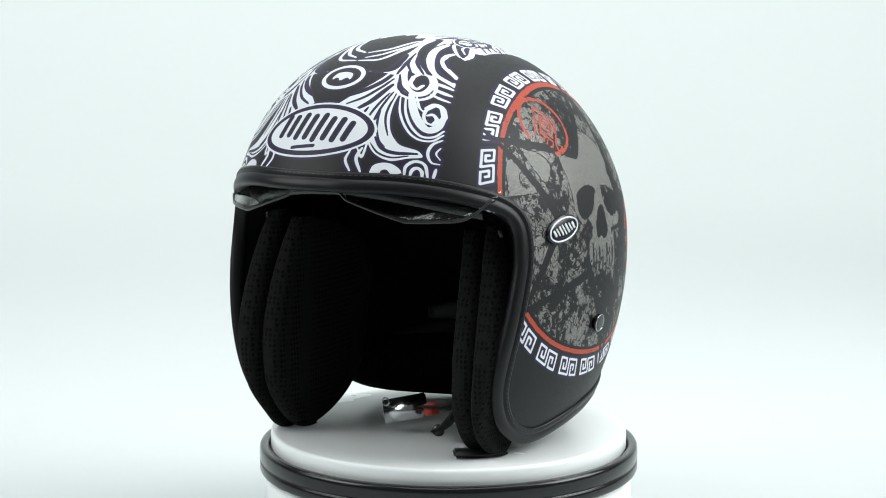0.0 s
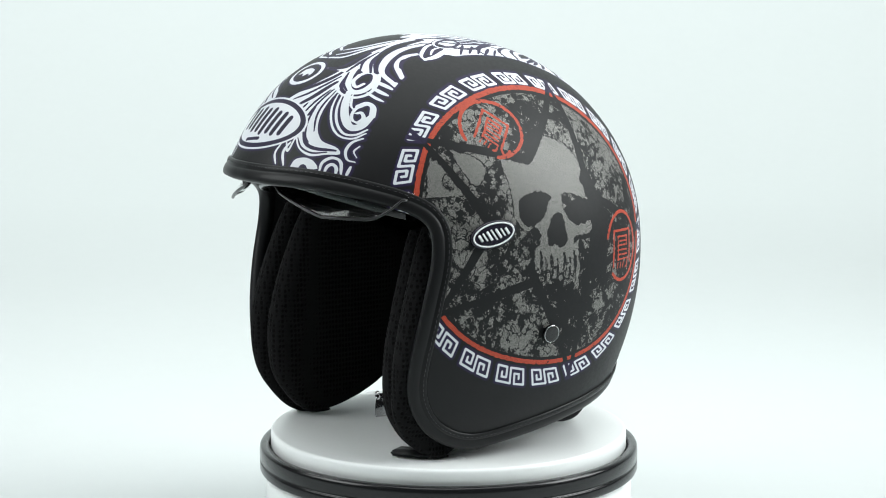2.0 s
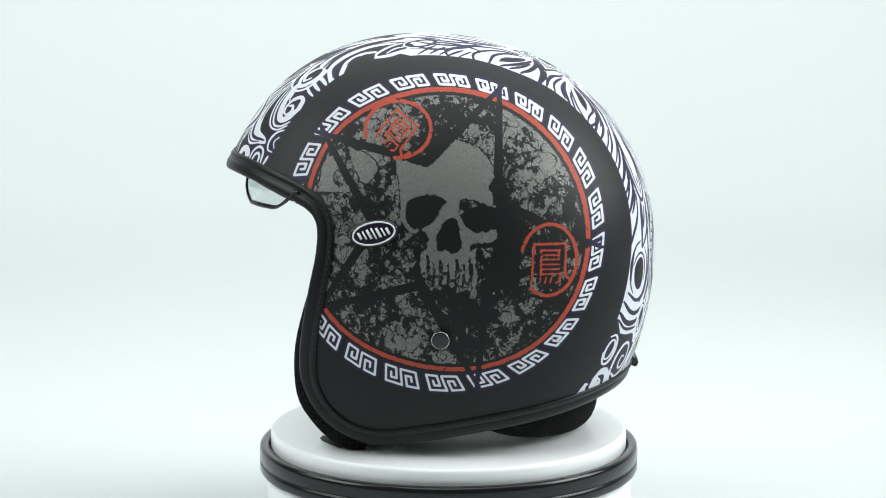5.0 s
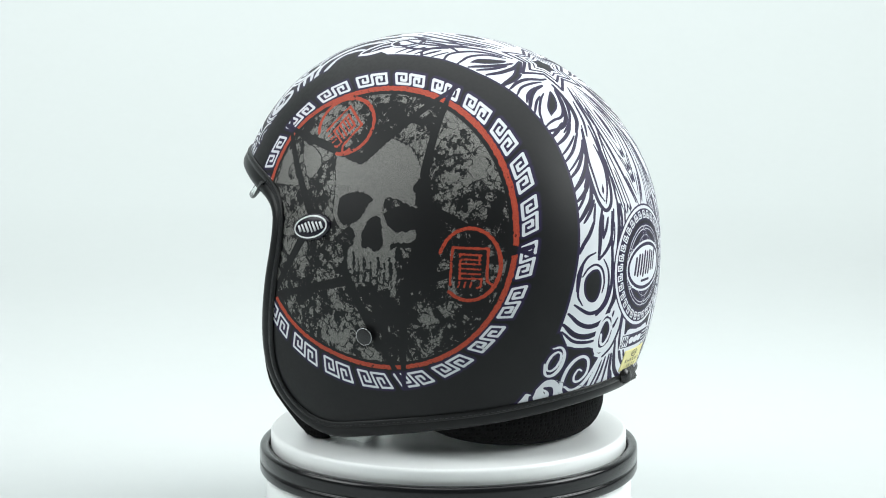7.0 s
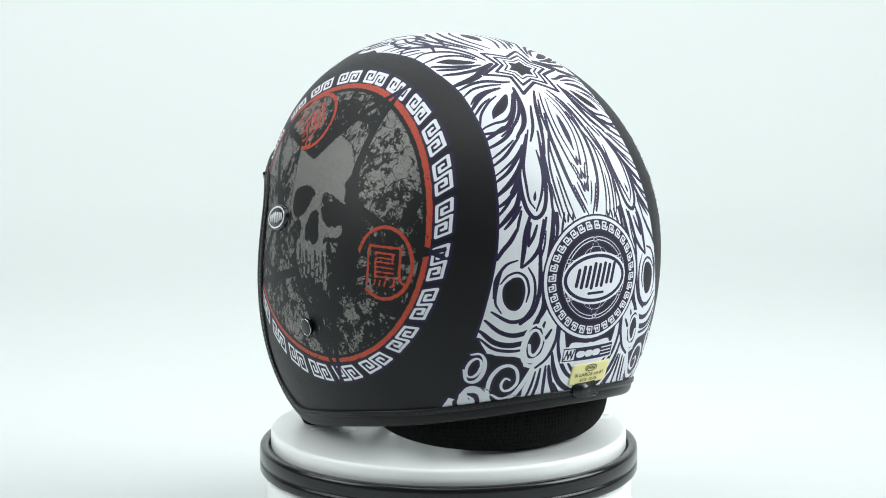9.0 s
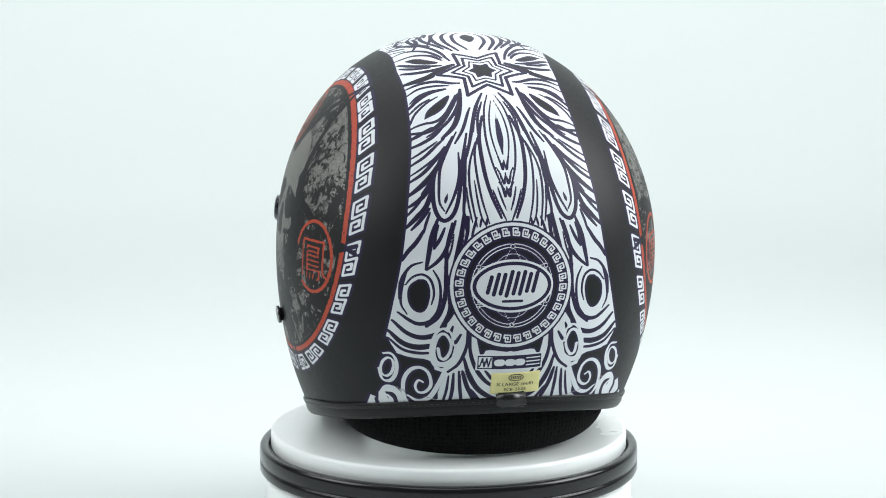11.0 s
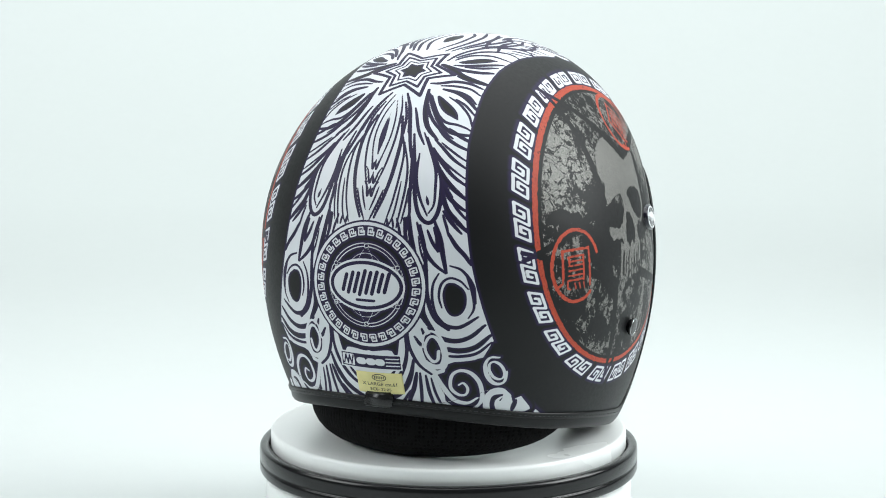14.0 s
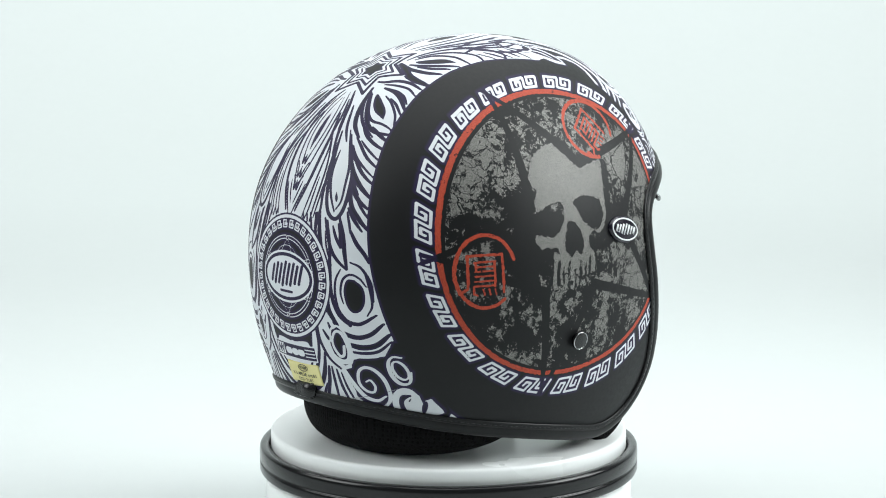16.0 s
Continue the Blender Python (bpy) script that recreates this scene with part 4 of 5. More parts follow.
    lacquer = mix(step(wide, 0.3, 0.7), (0.0045, 0.0048, 0.0056), (0.0062, 0.0065, 0.0073))
    grain = step(fine, 0.36, 0.66)
    metal = mix(grain, (0.035, 0.035, 0.034), (0.31, 0.306, 0.288))
    scarlet = mix(grain, (0.26, 0.030, 0.016), (0.52, 0.085, 0.042))
    paper = mix(step(wide, 0.3, 0.7), (0.62, 0.645, 0.685), (0.67, 0.69, 0.725))
    # purple lens fringe put into the lacquer's colour just outside the white print
    fringed_lacquer = mix(lens_fringe, lacquer, (0.017, 0.011, 0.046))
    col = mix(flake, fringed_lacquer, metal)
    col = mix(red, col, scarlet)
    col = mix(white, col, paper)
    nt.links.new(col, b.inputs["Base Color"])
    nt.links.new(math_of("MULTIPLY", math_of("SUBTRACT", flake, math_of("MULTIPLY", red, 0.5)), 0.25), b.inputs["Metallic"])
    nt.links.new(step(mid, 0.2, 0.8, 0.46, 0.54), b.inputs["Roughness"])
    b.inputs["Specular IOR Level"].default_value = 0.27
    bp = node("ShaderNodeBump", Strength=0.12, Distance=0.0002)
    nt.links.new(math_of("ADD", white, math_of("MULTIPLY", fine, 0.25)), bp.inputs["Height"])
    nt.links.new(bp.outputs[0], b.inputs["Normal"])
    return m


def build_shell():
    verts, faces = shell_mesh(1800, 300)
    me = mesh_of("shell", verts, faces, shell_paint())
    for name, values in paint_shell(verts).items():
        me.attributes.new(name, "FLOAT", "POINT").data.foreach_set("value", values.astype(np.float32))
    part("shell", me, None, HELMET, "satin black shell with white, red and metal-flake prints")


build_shell()
# ---- inside the helmet ----


def mesh_cloth(name, colour, pitch):
    """Open-knit cloth: rows of small dark holes sunk into a black weave."""
    m = bpy.data.materials.new(name)
    m.use_nodes = True
    nt = m.node_tree
    b = nt.nodes["Principled BSDF"]
    tc = nt.nodes.new("ShaderNodeTexCoord")
    mp = nt.nodes.new("ShaderNodeMapping")
    mp.inputs["Scale"].default_value = (0.8, 1.0, 0.75)
    v = nt.nodes.new("ShaderNodeTexVoronoi")
    v.inputs["Scale"].default_value, v.inputs["Randomness"].default_value = 1 / pitch, 0.15
    nz = nt.nodes.new("ShaderNodeTexNoise")
    nz.inputs["Scale"].default_value = 1800
    r = nt.nodes.new("ShaderNodeMapRange")
    r.inputs["From Min"].default_value, r.inputs["From Max"].default_value = 0.28, 0.46
    mx = nt.nodes.new("ShaderNodeMix")
    mx.data_type = "RGBA"
    mx.inputs[6].default_value, mx.inputs[7].default_value = (0.0015, 0.0015, 0.0016, 1), (*colour, 1)
    ad = nt.nodes.new("ShaderNodeMath")
    ad.operation, ad.inputs[1].default_value = "MULTIPLY_ADD", 0.12
    bp = nt.nodes.new("ShaderNodeBump")
    bp.inputs["Strength"].default_value, bp.inputs["Distance"].default_value = 0.9, 0.0009
    nt.links.new(tc.outputs["Object"], mp.inputs["Vector"])
    nt.links.new(mp.outputs[0], v.inputs["Vector"])
    nt.links.new(tc.outputs["Object"], nz.inputs["Vector"])
    nt.links.new(v.outputs["Distance"], r.inputs["Value"])
    nt.links.new(r.outputs[0], mx.inputs[0])
    nt.links.new(nz.outputs["Fac"], ad.inputs[0])
    nt.links.new(r.outputs[0], ad.inputs[2])
    nt.links.new(ad.outputs[0], bp.inputs["Height"])
    nt.links.new(mx.outputs[2], b.inputs["Base Color"])
    nt.links.new(bp.outputs[0], b.inputs["Normal"])
    b.inputs["Roughness"].default_value = 0.9
    b.inputs["Specular IOR Level"].default_value = 0.12
    return m


KNIT = mesh_cloth("open_knit_black_cloth", (0.0075, 0.0075, 0.0078), 0.0026)
SOFT = material("soft_black_lining", (0.0035, 0.0035, 0.0037), 0.95, grain=0.25, grain_size=1600, bump=0.00012, Specular_IOR_Level=0.1)
DARK_PLASTIC = material("dark_satin_plastic", (0.010, 0.010, 0.011), 0.3, grain=0.15, grain_size=700)
STEEL = material("polished_steel", (0.55, 0.56, 0.57), 0.22, 1.0, grain=0.05, grain_size=900)
RED_TAB = material("red_nylon", (0.42, 0.035, 0.018), 0.55, grain=0.12, grain_size=1400, bump=0.00008)
WEBBING = material("black_webbing", (0.004, 0.004, 0.004), 0.9, grain=0.2, grain_size=2200, bump=0.0001)


def liner():
    v, nm, *_ = shell_grid(300, 50)
    c = np.array([0.0, HUB[0], HUB[1]])
    inner = c + (v - c) * [0.80, 0.83, 0.83]
    n, k, m = 300, 50, len(v)
    f = grid_faces(n, k, wrap_n=True)
    edge = np.arange(n) * k + k - 1
    strip = [(edge[i], edge[(i + 1) % n], m + edge[(i + 1) % n], m + edge[i]) for i in range(nm - 1, n)]
    outer = c + (v - c) * 0.985
    hub_pt = np.array([[0.80 * HALF_WIDTH, *HUB]])
    fan = np.stack([np.full(n, 2 * m), np.arange(n) * k, ((np.arange(n) + 1) % n) * k], 1)
    verts, faces = [], []
    for s in (1, -1):
        base = len(verts)
        verts += (np.vstack([inner, outer, hub_pt]) * [s, 1, 1]).tolist()
        for q in f.tolist() + [list(map(int, x)) for x in strip] + fan.tolist():
            faces.append([base + i for i in q])
    part("liner", mesh_of("liner", verts, faces, SOFT), None, HELMET, "soft black inner lining")


liner()


def bolster(rows, count=40, power=0.75):
    """A stuffed form from rows of (centre, half size across, half size along, across direction, along direction)."""
    v = []
    for c, hx, hy, ax, ay in rows:
        for i in range(count):
            a = 2 * math.pi * i / count
            ca, sa = math.cos(a), math.sin(a)
            px, py = math.copysign(abs(ca) ** power, ca), math.copysign(abs(sa) ** power, sa)
            v.append(np.asarray(c) + np.asarray(ax) * hx * px + np.asarray(ay) * hy * py)
    v = np.array(v)
    n = len(rows)
    faces = grid_faces(n, count, wrap_k=True).tolist()
    faces += [list(range(count))[::-1], [(n - 1) * count + i for i in range(count)]]
    return v, faces


PAD_Z = np.array([0.0005, 0.006, 0.0175, 0.036, 0.065, 0.092, 0.119, 0.139, 0.150])
PAD_FRONT = np.array([0.063, 0.0735, 0.0850, 0.0945, 0.0955, 0.0900, 0.0815, 0.0740, 0.0680])
_pad = smooth_line(np.stack([PAD_Z, PAD_FRONT], 1), 60)
PAD_Z, PAD_FRONT = _pad[:, 0], _pad[:, 1]


def cheek_pad(side):
    def lobe(name, parent, label, x_in, x_out, set_back, z0, z1, deep):
        rows = []
        for q in np.linspace(-1, 1, 34):
            z = 0.5 * (z0 + z1) + 0.5 * (z1 - z0) * math.sin(q * math.pi / 2)
            k = max(0.05, (1 - abs(math.sin(q * math.pi / 2)) ** 3.2)) ** 0.5
            front = float(np.interp(z, PAD_Z, PAD_FRONT)) - set_back
            hy = deep / 2 * (0.55 + 0.45 * k)
            bow = 0.010 * (1 - ((z - 0.07) / 0.075) ** 2)
            xo = min(x_out + bow, float(half_width(min(front - 0.02, 0.066), max(z, 0.012))) - 0.006)
            xi = x_in + bow * 0.4
            rows.append(((side * 0.5 * (xi + xo), front - hy * k - 0.002, z), max(0.004, 0.5 * (xo - xi) * (0.35 + 0.65 * k)), hy * k, (1, 0, 0), (0, 1, 0)))
        v, f = bolster(rows)
        return part(name, mesh_of(name, v, f, KNIT), None, parent, label)
    pad = lobe("cheek_pad", HELMET, "cushioned cheek pad in black open-knit cloth", 0.074, 0.094, 0.000, 0.0005, 0.150, 0.085)
    lobe("inner_cushion", pad, "", 0.055, 0.078, 0.004, 0.003, 0.146, 0.115)
    if side > 0:
        return
    bm = bmesh.new()
    bmesh.ops.create_cube(bm, size=1)
    bmesh.ops.scale(bm, vec=(0.026, 0.018, 0.0035), verts=bm.verts)
    bmesh.ops.bevel(bm, geom=bm.edges, offset=0.0012, segments=2, affect="EDGES")
    bmesh.ops.transform(bm, matrix=pose(side * 0.070, 0.066, 0.0022, 3, 0, side * -35), verts=bm.verts)
    part("pull_tab", bm, RUBBER, pad, "black rubber pull tab")


def tube(path, radius, sides=10, closed=False):
    p = np.asarray(path, float)
    n = len(p)
    tan = np.roll(p, -1, 0) - np.roll(p, 1, 0)
    if not closed:
        tan[0], tan[-1] = p[1] - p[0], p[-1] - p[-2]
    tan /= np.linalg.norm(tan, axis=1)[:, None]
    up = np.array([0.31, 0.17, 0.93])
    a = np.cross(tan, up)
    a /= np.linalg.norm(a, axis=1)[:, None]
    b = np.cross(tan, a)
    r = np.broadcast_to(radius, (n,))
    v = np.stack([p + (a * math.cos(t) + b * math.sin(t)) * r[:, None] for t in np.linspace(0, 2 * math.pi, sides, endpoint=False)], 1).reshape(-1, 3)
    f = grid_faces(n, sides, wrap_n=closed, wrap_k=True).tolist()
    if not closed:
        f += [list(range(sides)), [(n - 1) * sides + i for i in range(sides)][::-1]]
    return v, f


cheek_pad(1)
cheek_pad(-1)


def neck_roll():
    rows = []
    for a in np.linspace(-1.45, 1.45, 60):
        k = max(0.05, 1 - (abs(a) / 1.45) ** 6) ** 0.5
        x, y = 0.082 * math.sin(a), -0.006 - 0.080 * math.cos(a)
        low = 0.0008 + 0.010 * (abs(a) / 1.45) ** 2
        top = 0.046
        ax = np.array([math.sin(a), -math.cos(a), 0])
        rows.append(((x, y, 0.5 * (low + top)), 0.0175 * k, 0.5 * (top - low) * k, ax, (0, 0, 1)))
    v, f = bolster(rows, 28, 0.85)
    part("neck_roll", mesh_of("neck_roll", v, f, mesh_cloth("ribbed_black_cloth", (0.0050, 0.0050, 0.0053), 0.0022)), None, HELMET, "padded black neck roll")


neck_roll()


def visor():
    """Clear drop-down sun visor with a notch over the nose."""
    m = bpy.data.materials.new("clear_visor_plastic")
    m.use_nodes = True
    b = m.node_tree.nodes["Principled BSDF"]
    b.inputs["Base Color"].default_value = (0.80, 0.86, 0.84, 1)
    b.inputs["Roughness"].default_value, b.inputs["Transmission Weight"].default_value, b.inputs["IOR"].default_value = 0.03, 1.0, 1.49
    xs = np.linspace(-0.099, 0.099, 105)
    rows = 12

    def sheet(inset):
        v = []
        for x in xs:
            e = abs(x - 0.004)
            bottom = 0.1765 - 0.006 * float(np.clip((e - 0.016) / 0.006, 0, 1)) - 0.0125 * float(np.clip((e - 0.022) / 0.038, 0, 1)) + 0.012 * float(np.clip((e - 0.086) / 0.015, 0, 1)) ** 2
            for q in np.linspace(0, 1, rows):
                z = 0.178 + (bottom - 0.178) * q
                front = (0.134 - inset) * max(0.0, 1 - (abs(x) / (0.125 - inset)) ** 2.7) ** (1 / 1.9) - 0.016 * (1 - q)
                v.append((x, front, z))
        return np.array(v)
    n, k = len(xs), rows
    v = np.vstack([sheet(0), sheet(0.0017)])
    f = grid_faces(n, k).tolist()
    back = [[q + n * k for q in face[::-1]] for face in f]
    loop = [i * k for i in range(n)] + [(n - 1) * k + j for j in range(1, k)] + [i * k + k - 1 for i in range(n - 2, -1, -1)] + [j for j in range(k - 2, 0, -1)]
    sides = [[loop[i], loop[(i + 1) % len(loop)], loop[(i + 1) % len(loop)] + n * k, loop[i] + n * k] for i in range(len(loop))]
    me = mesh_of("sun_visor", v, f + back + sides, m)
    bm = bmesh.new()
    bm.from_mesh(me)
    bmesh.ops.recalc_face_normals(bm, faces=bm.faces)
    bm.to_mesh(me)
    bm.free()
    ob = part("sun_visor", me, None, HELMET, "clear drop-down sun visor")
    ob.visible_shadow = False
    edge = v[[i * k + k - 1 for i in range(n)]] - [0, 0.0008, 0]
    v, f = tube(edge, 0.0011, 8)
    part("visor_edge", mesh_of("visor_edge", v, f, DARK_PLASTIC), None, ob, "dark polished lower edge")
    # carrier bracket under the brow
    path = np.array([(x, 0.112 * max(0.0, 1 - (abs(x) / 0.112) ** 2.4) ** (1 / 2.0), 0.174 - 0.0008 * (x / 0.02) ** 2) for x in np.linspace(-0.086, 0.086, 60)])
    rows2 = [(p, 0.005, 0.0040, (0, 1, 0), (0, 0, 1)) for p in path]
    v, f = bolster(rows2, 16, 0.6)
    part("visor_bracket", mesh_of("visor_bracket", v, f, DARK_PLASTIC), None, HELMET, "black plastic visor bracket")
    for s in (-1, 1):
        bm = bmesh.new()
        bmesh.ops.create_cone(bm, cap_ends=True, segments=24, radius1=0.005, radius2=0.0042, depth=0.004)
        bmesh.ops.transform(bm, matrix=pose(s * 0.089, 0.062, 0.146, 0, 90, 0), verts=bm.verts)
        part("visor_pivot", bm, DARK_PLASTIC, HELMET)


visor()


def surface_frame(side, y, z, tilt):
    """A frame on the shell: x along the tilted long axis, y across, z outwards."""
    p = np.array([[side * float(half_width(np.array(y), np.array(z))), y, z]])
    n = Vector(outward(p)[0])
    long = Vector((0, -math.cos(tilt), math.sin(tilt)))
    long = (long - n * long.dot(n)).normalized()
    across = n.cross(long)
    m = Matrix((long, across, n)).transposed().to_4x4()
    m.translation = p[0]
    return m


BADGE_WHITE = material("badge_white_enamel", (0.72, 0.74, 0.75), 0.25, grain=0.03, grain_size=900)
BADGE_BLACK = material("badge_dark_enamel", (0.012, 0.010, 0.020), 0.2, grain=0.1, grain_size=900)


def oval_form(rx, ry, rings):
    """An oval pad: rings of (shrink in metres, height)."""
    bm = bmesh.new()
    prev = None
    for shrink, h in rings:
        row = [bm.verts.new(((rx - shrink) * math.cos(2 * math.pi * i / 64), (ry - shrink) * math.sin(2 * math.pi * i / 64), h)) for i in range(64)]
        if prev:
            for i in range(64):
                bm.faces.new((prev[i], prev[(i + 1) % 64], row[(i + 1) % 64], row[i]))
        prev = row
    bm.faces.new(prev)
    return bm


def badge(side):
    ob = part("badge", oval_form(0.0156, 0.0086, [(0, -0.002), (0, 0.0012), (0.0005, 0.0019), (0.0014, 0.0022)]), BADGE_BLACK, HELMET, "raised oval side badge")
    ob.matrix_local = surface_frame(side, 0.0387, 0.1470, math.radians(11))
    h = 0.0024
    bm = bmesh.new()
    rows = []
    for s, z in ((0.0012, 0.0016), (0.0013, h), (0.0023, h + 0.0001), (0.0024, 0.0018)):
        rows.append([bm.verts.new(((0.0156 - s) * math.cos(2 * math.pi * i / 64), (0.0086 - s) * math.sin(2 * math.pi * i / 64), z)) for i in range(64)])
    for a, b in zip(rows, rows[1:]):
        for i in range(64):
            bm.faces.new((a[i], a[(i + 1) % 64], b[(i + 1) % 64], b[i]))
    part("badge_rim", bm, BADGE_WHITE, ob, "white enamel rim")
    lean = -1 if side > 0 else 1
    for i in range(7):
        x = -0.0093 + 0.0031 * i
        h = 0.0076 - 0.0030 * abs(i - 3) / 3
        bm = bmesh.new()
        bmesh.ops.create_cube(bm, size=1)
        bmesh.ops.scale(bm, vec=(0.0011 if i % 2 else 0.0016, h, 0.0006), verts=bm.verts)
        bmesh.ops.transform(bm, matrix=pose(x, 0, 0.0024, 0, 0, 20 * lean), verts=bm.verts)
        part("badge_bar", bm, BADGE_WHITE, ob)


def button(side):
    m = surface_frame(side, -0.0027, 0.0812, 0)
    ob = part("snap_button", oval_form(0.0058, 0.0058, [(0.0014, -0.001), (0.0014, 0.0016), (0, 0.0018), (0, 0.0032), (0.0005, 0.0037), (0.0014, 0.0039), (0.0045, 0.0040)]), DARK_PLASTIC, HELMET, "black snap button with a bright rim")
    ob.matrix_local = m
    v, f = tube([(0.0055 * math.cos(a), 0.0055 * math.sin(a), 0.0036) for a in np.linspace(0, 2 * math.pi, 40, endpoint=False)], 0.00026, 6, True)
    part("button_rim", mesh_of("button_rim", v, f, STEEL), None, ob, "thin bright metal rim")


for _s in (-1, 1):
    badge(_s)
    button(_s)


def on_shell(u, run, lift):
    """Points on the shell from the middle-line chart (millimetres), lifted outwards (metres)."""
    u, run = np.asarray(u, float) / 1000, np.asarray(run, float)
    th = np.interp(run, ARC_LEN, ARC_DEG)
    s = np.clip(1 - (np.abs(u) / HALF_WIDTH) ** ROUND_OUT, 0, 1) ** (1 / ROUND_IN)
    r = profile(th) * s
    p = np.stack([u, HUB[0] + r * np.cos(np.radians(th)), HUB[1] + r * np.sin(np.radians(th))], 1)
    return p + outward(p) * lift


YELLOW = material("pale_yellow_paper", (0.72, 0.66, 0.30), 0.6, grain=0.05, grain_size=400)
INK = material("dark_ink", (0.02, 0.02, 0.022), 0.6, grain=0.1, grain_size=900)


def size_sticker():
    c, w, h = (6.0, 469.8), 31.2, 14.8
    gx, gy = np.meshgrid(np.linspace(-w / 2, w / 2, 25), np.linspace(-h / 2, h / 2, 13), indexing="ij")
    top = on_shell(c[0] + gx.ravel(), c[1] + gy.ravel(), 0.0004)
    low = on_shell(c[0] + gx.ravel(), c[1] + gy.ravel(), 0.00005)
    f = grid_faces(25, 13).tolist()
    edge = [(0, j) for j in range(13)] + [(i, 12) for i in range(1, 25)] + [(24, j) for j in range(11, -1, -1)] + [(i, 0) for i in range(23, 0, -1)]
    ids = [i * 13 + j for i, j in edge]
    f += [[ids[i], ids[(i + 1) % len(ids)], ids[(i + 1) % len(ids)] + 325, ids[i] + 325] for i in range(len(ids))]
    ob = part("size_sticker", mesh_of("size_sticker", np.vstack([top, low]), f, YELLOW), None, HELMET, "pale yellow size sticker")
    for words, size, row in (("X LARGE cm.61", 3.3, 0.6), ("ECE- 22.05", 2.9, 4.4)):
        cu = bpy.data.curves.new("lettering", "FONT")
        cu.body, cu.size, cu.align_x, cu.offset = words, size, "CENTER", 0.035
        tmp = bpy.data.objects.new("lettering", cu)
        me = bpy.data.meshes.new_from_object(tmp)
        co = np.array([v.co[:] for v in me.vertices])
        p = on_shell(c[0] + co[:, 0] * 1.1, c[1] + row - co[:, 1] + size * 0.3, 0.0007)
        me.vertices.foreach_set("co", p.astype(np.float32).ravel())
        me.materials.clear()
        me.materials.append(INK)
        me.update()
        part("lettering", me, None, ob, "dark printed lettering")
        bpy.data.objects.remove(tmp)
    a = np.linspace(0, 2 * np.pi, 40, endpoint=False)
    rings = [on_shell(c[0] + rx * np.cos(a), c[1] - 4.2 + ry * np.sin(a), 0.0007) for rx, ry in ((4.9, 2.5), (4.3, 2.0))]
    part("oval_mark", mesh_of("oval_mark", np.vstack(rings).reshape(2, 40, 3).transpose(1, 0, 2).reshape(-1, 3), grid_faces(40, 2, wrap_n=True), INK), None, ob)
    for i in range(6):
        x = c[0] - 3.0 + 1.2 * i
        quad = on_shell([x - 0.4, x + 0.2, x + 0.5, x - 0.1], [c[1] - 3.2, c[1] - 3.2, c[1] - 5.2, c[1] - 5.2], 0.0007)
        part("mark_bar", mesh_of("mark_bar", quad, [[0, 1, 2, 3]], INK), None, ob)


size_sticker()


def nape_clip():
    """Black plastic clip bridging the trim's joint at the nape."""
    loop_y, loop_z = RIM[-1]
    bm = bmesh.new()
    bmesh.ops.create_cube(bm, size=1)
    bmesh.ops.scale(bm, vec=(0.019, 0.0050, 0.0125), verts=bm.verts)
    bmesh.ops.bevel(bm, geom=bm.edges, offset=0.0012, segments=3, affect="EDGES")
    bmesh.ops.transform(bm, matrix=pose(0.004, loop_y - 0.0030, loop_z + 0.0055, -25, 0, 0), verts=bm.verts)
    part("nape_clip", bm, DARK_PLASTIC, HELMET, "black plastic clip over the trim joint")


nape_clip()


def stitching():
    """A dashed seam along the inner edge of the trim's lip."""
    loop = rim_curve(300)
    n = outward(loop)
    tan = np.roll(loop, -1, 0) - np.roll(loop, 1, 0)
    tan /= np.linalg.norm(tan, axis=1)[:, None]
    down = np.cross(tan, n)
    p = loop + n * 0.0015 - down * np.sign((down[0] * [0, 1, -1]).sum()) * 0.0040
    verts, faces = [], []
    for i in range(0, len(p), 2):
        a, b = p[i], p[i] + (p[(i + 1) % len(p)] - p[i]) * 1.15
        v, f = tube([a, b], 0.00022, 5)
        faces += [[len(verts) + k for k in q] for q in f]
        verts += v.tolist()
    part("stitching", mesh_of("stitching", verts, faces, material("grey_thread", (0.022, 0.022, 0.025), 0.7, grain=0.1)), None, HELMET, "fine dark grey stitching")


stitching()


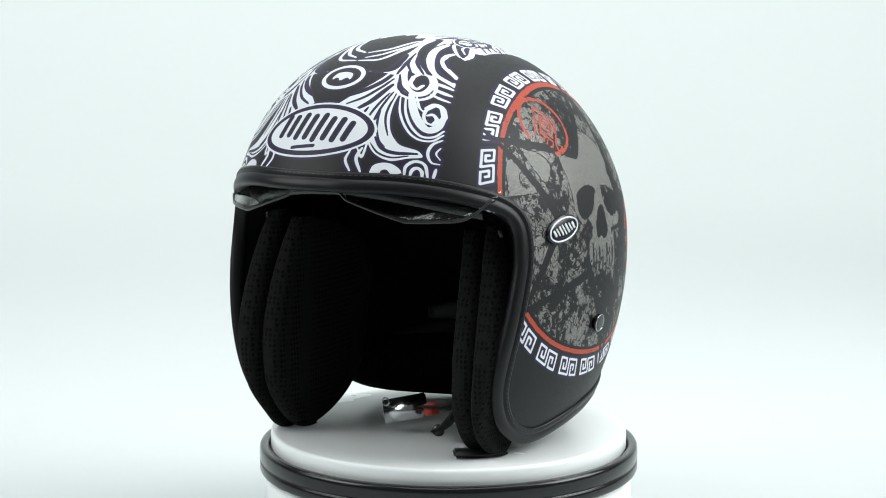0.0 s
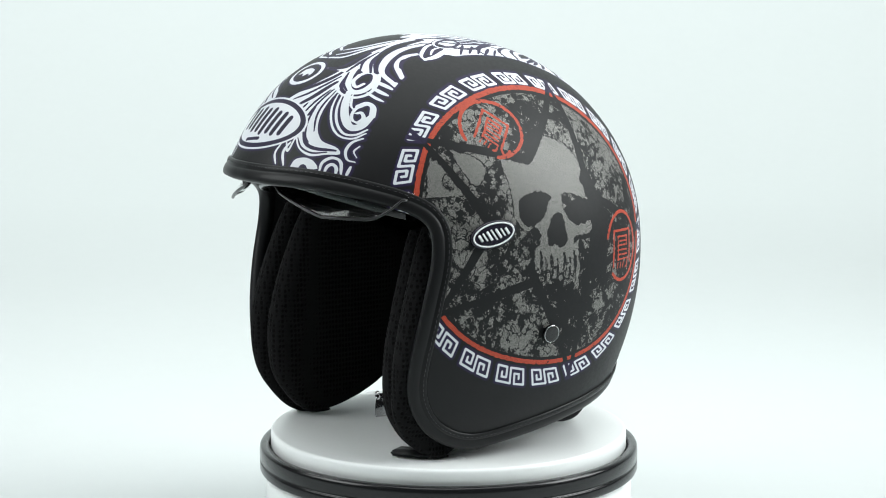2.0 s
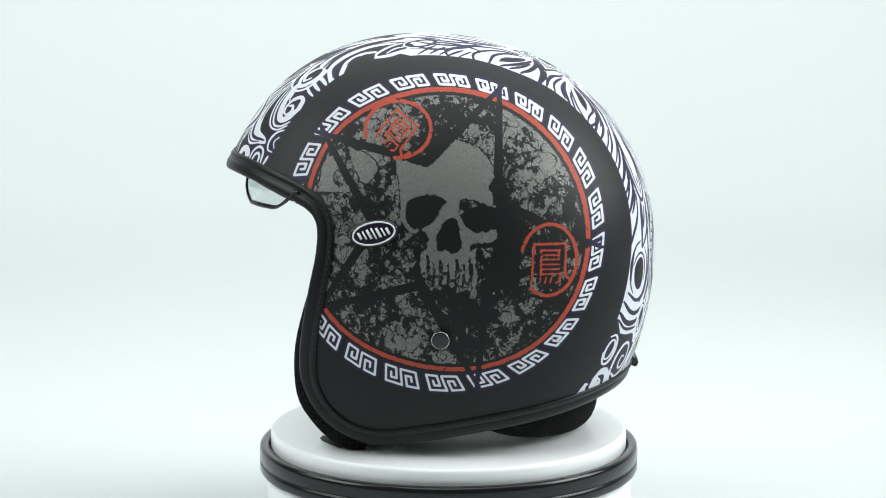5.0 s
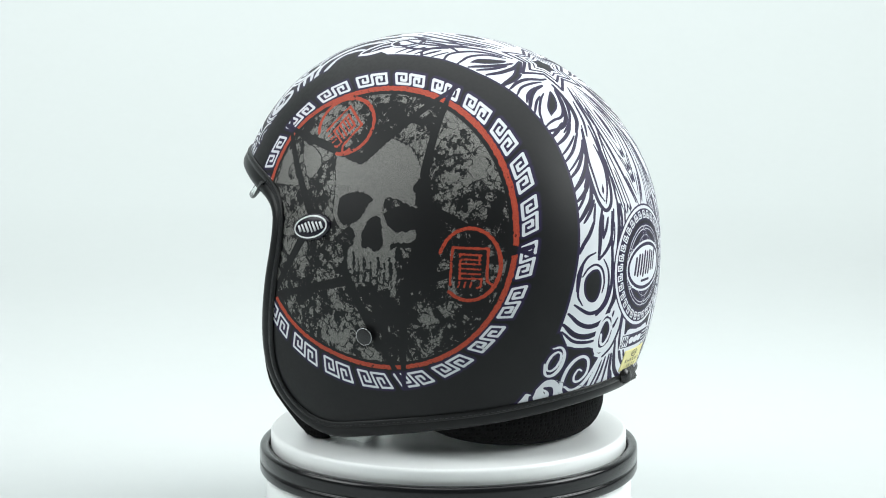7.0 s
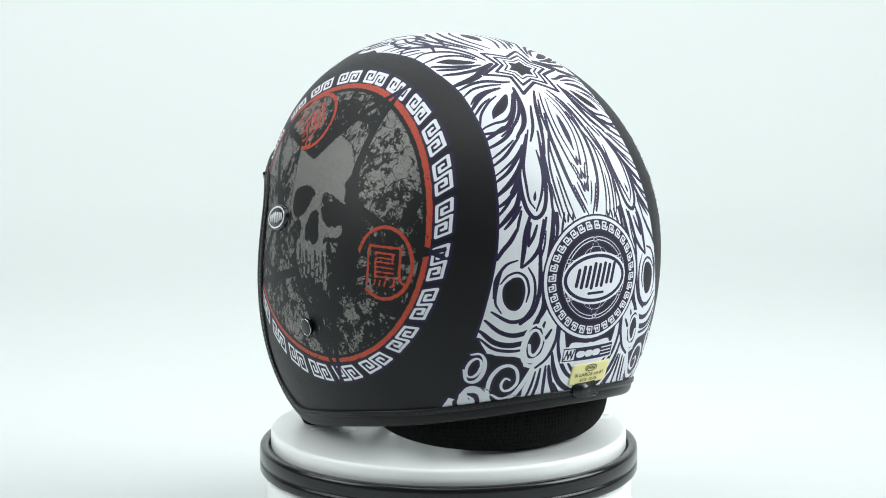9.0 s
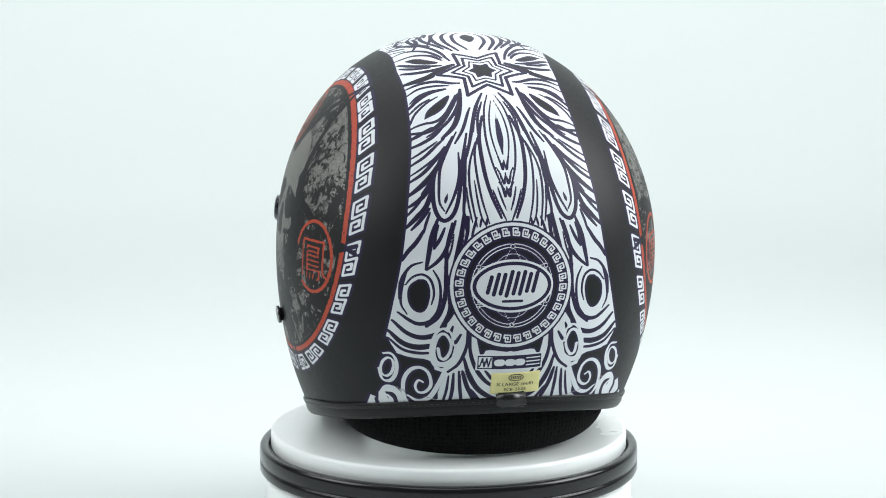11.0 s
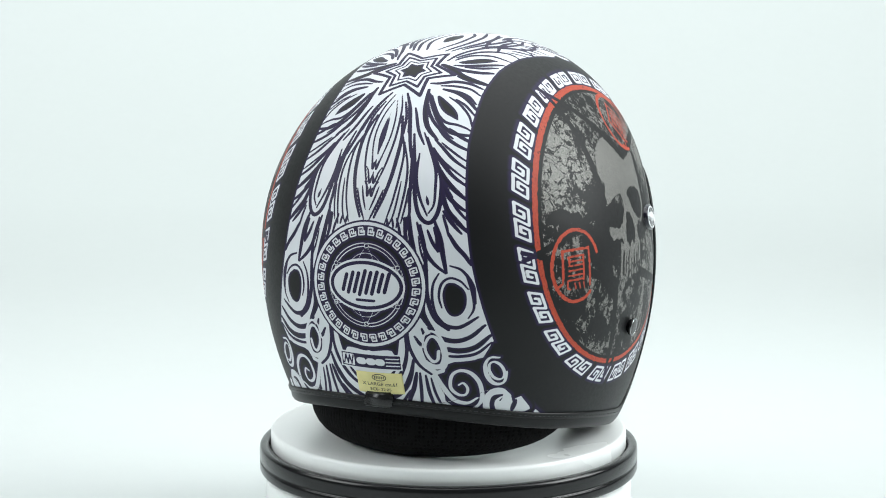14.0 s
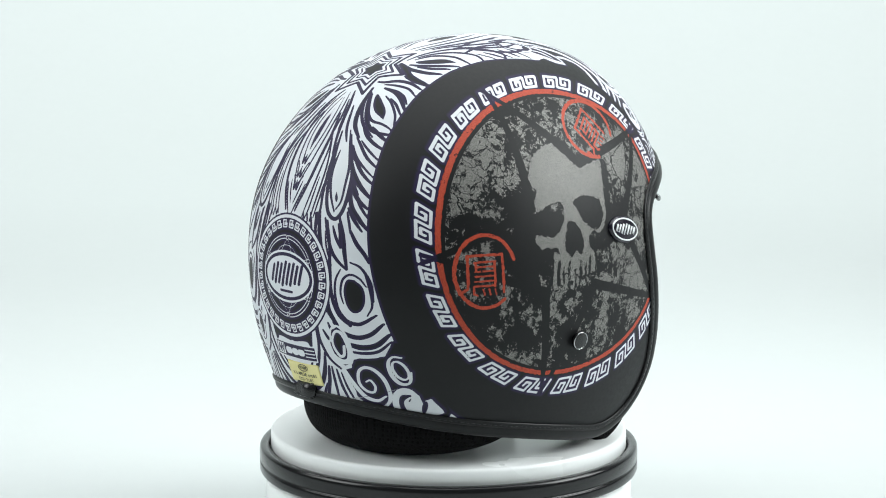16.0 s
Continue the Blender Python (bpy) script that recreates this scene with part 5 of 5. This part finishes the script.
def chin_strap():
    path = smooth_line([(-0.066, 0.034, 0.050), (-0.050, 0.036, 0.030), (-0.034, 0.036, 0.022), (-0.015, 0.034, 0.019)], 20)
    rows = [(p, 0.0011, 0.0095, (0.5, 0, 0.87), (0.1, 0.9, 0.3)) for p in path]
    v, f = bolster(rows, 12, 0.5)
    strap = part("chin_strap", mesh_of("chin_strap", v, f, WEBBING), None, HELMET, "black webbing chin strap with a steel buckle")
    bm = bmesh.new()
    bmesh.ops.create_cube(bm, size=1)
    bmesh.ops.scale(bm, vec=(0.030, 0.0022, 0.0165), verts=bm.verts)
    bmesh.ops.bevel(bm, geom=bm.edges, offset=0.0009, segments=2, affect="EDGES")
    bmesh.ops.transform(bm, matrix=pose(0.000, 0.036, 0.0175, 24, 12, 22), verts=bm.verts)
    part("buckle", bm, STEEL, strap, "bent polished steel buckle plate")
    for z in (0.0135, 0.0215):
        v, f = tube([(0.0125 + 0.0026 * math.cos(a), 0.0405, z + 0.0026 * math.sin(a)) for a in np.linspace(0, 2 * math.pi, 20, endpoint=False)], 0.00055, 6, True)
        part("rivet", mesh_of("rivet", v, f, STEEL), None, strap)
    for x, z, w in ((-0.021, 0.0195, 0.010), ):
        bm = bmesh.new()
        bmesh.ops.create_cube(bm, size=1)
        bmesh.ops.scale(bm, vec=(w, 0.0025, 0.0085 if w < 0.011 else 0.004), verts=bm.verts)
        bmesh.ops.bevel(bm, geom=bm.edges, offset=0.0008, segments=2, affect="EDGES")
        bmesh.ops.transform(bm, matrix=pose(x, 0.037, z, 10, 15, 22), verts=bm.verts)
        part("release_tab", bm, RED_TAB, strap, "red release tab")
    bm = bmesh.new()
    bmesh.ops.create_cone(bm, cap_ends=True, segments=20, radius1=0.0042, radius2=0.0036, depth=0.003)
    bmesh.ops.transform(bm, matrix=pose(-0.030, 0.043, 0.0075, 70, 0, 20), verts=bm.verts)
    part("press_stud", bm, DARK_PLASTIC, strap)
    path = smooth_line([(-0.052, 0.046, 0.030), (-0.042, 0.044, 0.018), (-0.034, 0.043, 0.010), (-0.028, 0.043, 0.0065)], 14)
    v, f = bolster([(q, 0.0010, 0.0055, (0.7, 0, 0.7), (0.2, 0.95, 0.1)) for q in path], 12, 0.5)
    part("strap_end", mesh_of("strap_end", v, f, WEBBING), None, strap)


chin_strap()


def head_band():
    """A folded band of lining that crosses the back of the inside."""
    path = smooth_line([(-0.088, 0.030, 0.098), (-0.070, -0.040, 0.088), (-0.020, -0.082, 0.072), (0.045, -0.070, 0.062)], 40)
    rows = [(p, 0.0035, 0.011 * (0.4 + 0.6 * math.sin(math.pi * i / 39)), (0.6, -0.8, 0), (0, 0, 1)) for i, p in enumerate(path)]
    v, f = bolster(rows, 16, 0.8)
    part("head_band", mesh_of("head_band", v, f, material("lining_fold", (0.022, 0.022, 0.023), 0.8, grain=0.3, grain_size=1200, bump=0.0002)), None, HELMET, "folded black lining band")


head_band()


def motions():
    turn = [(t, 149.489 - 12.497 * t) for t in np.arange(0, SECONDS + 0.01, 1.0)]
    walk(HELMET, [(t, pose(0, 0, 0, 0, 0, a) @ pose(0.0102, 0, 0, 0, 0.4, 0)) for t, a in turn])
    walk(DISC, [(t, pose(0, 0, 0, 0, 0, a)) for t, a in turn])


motions()
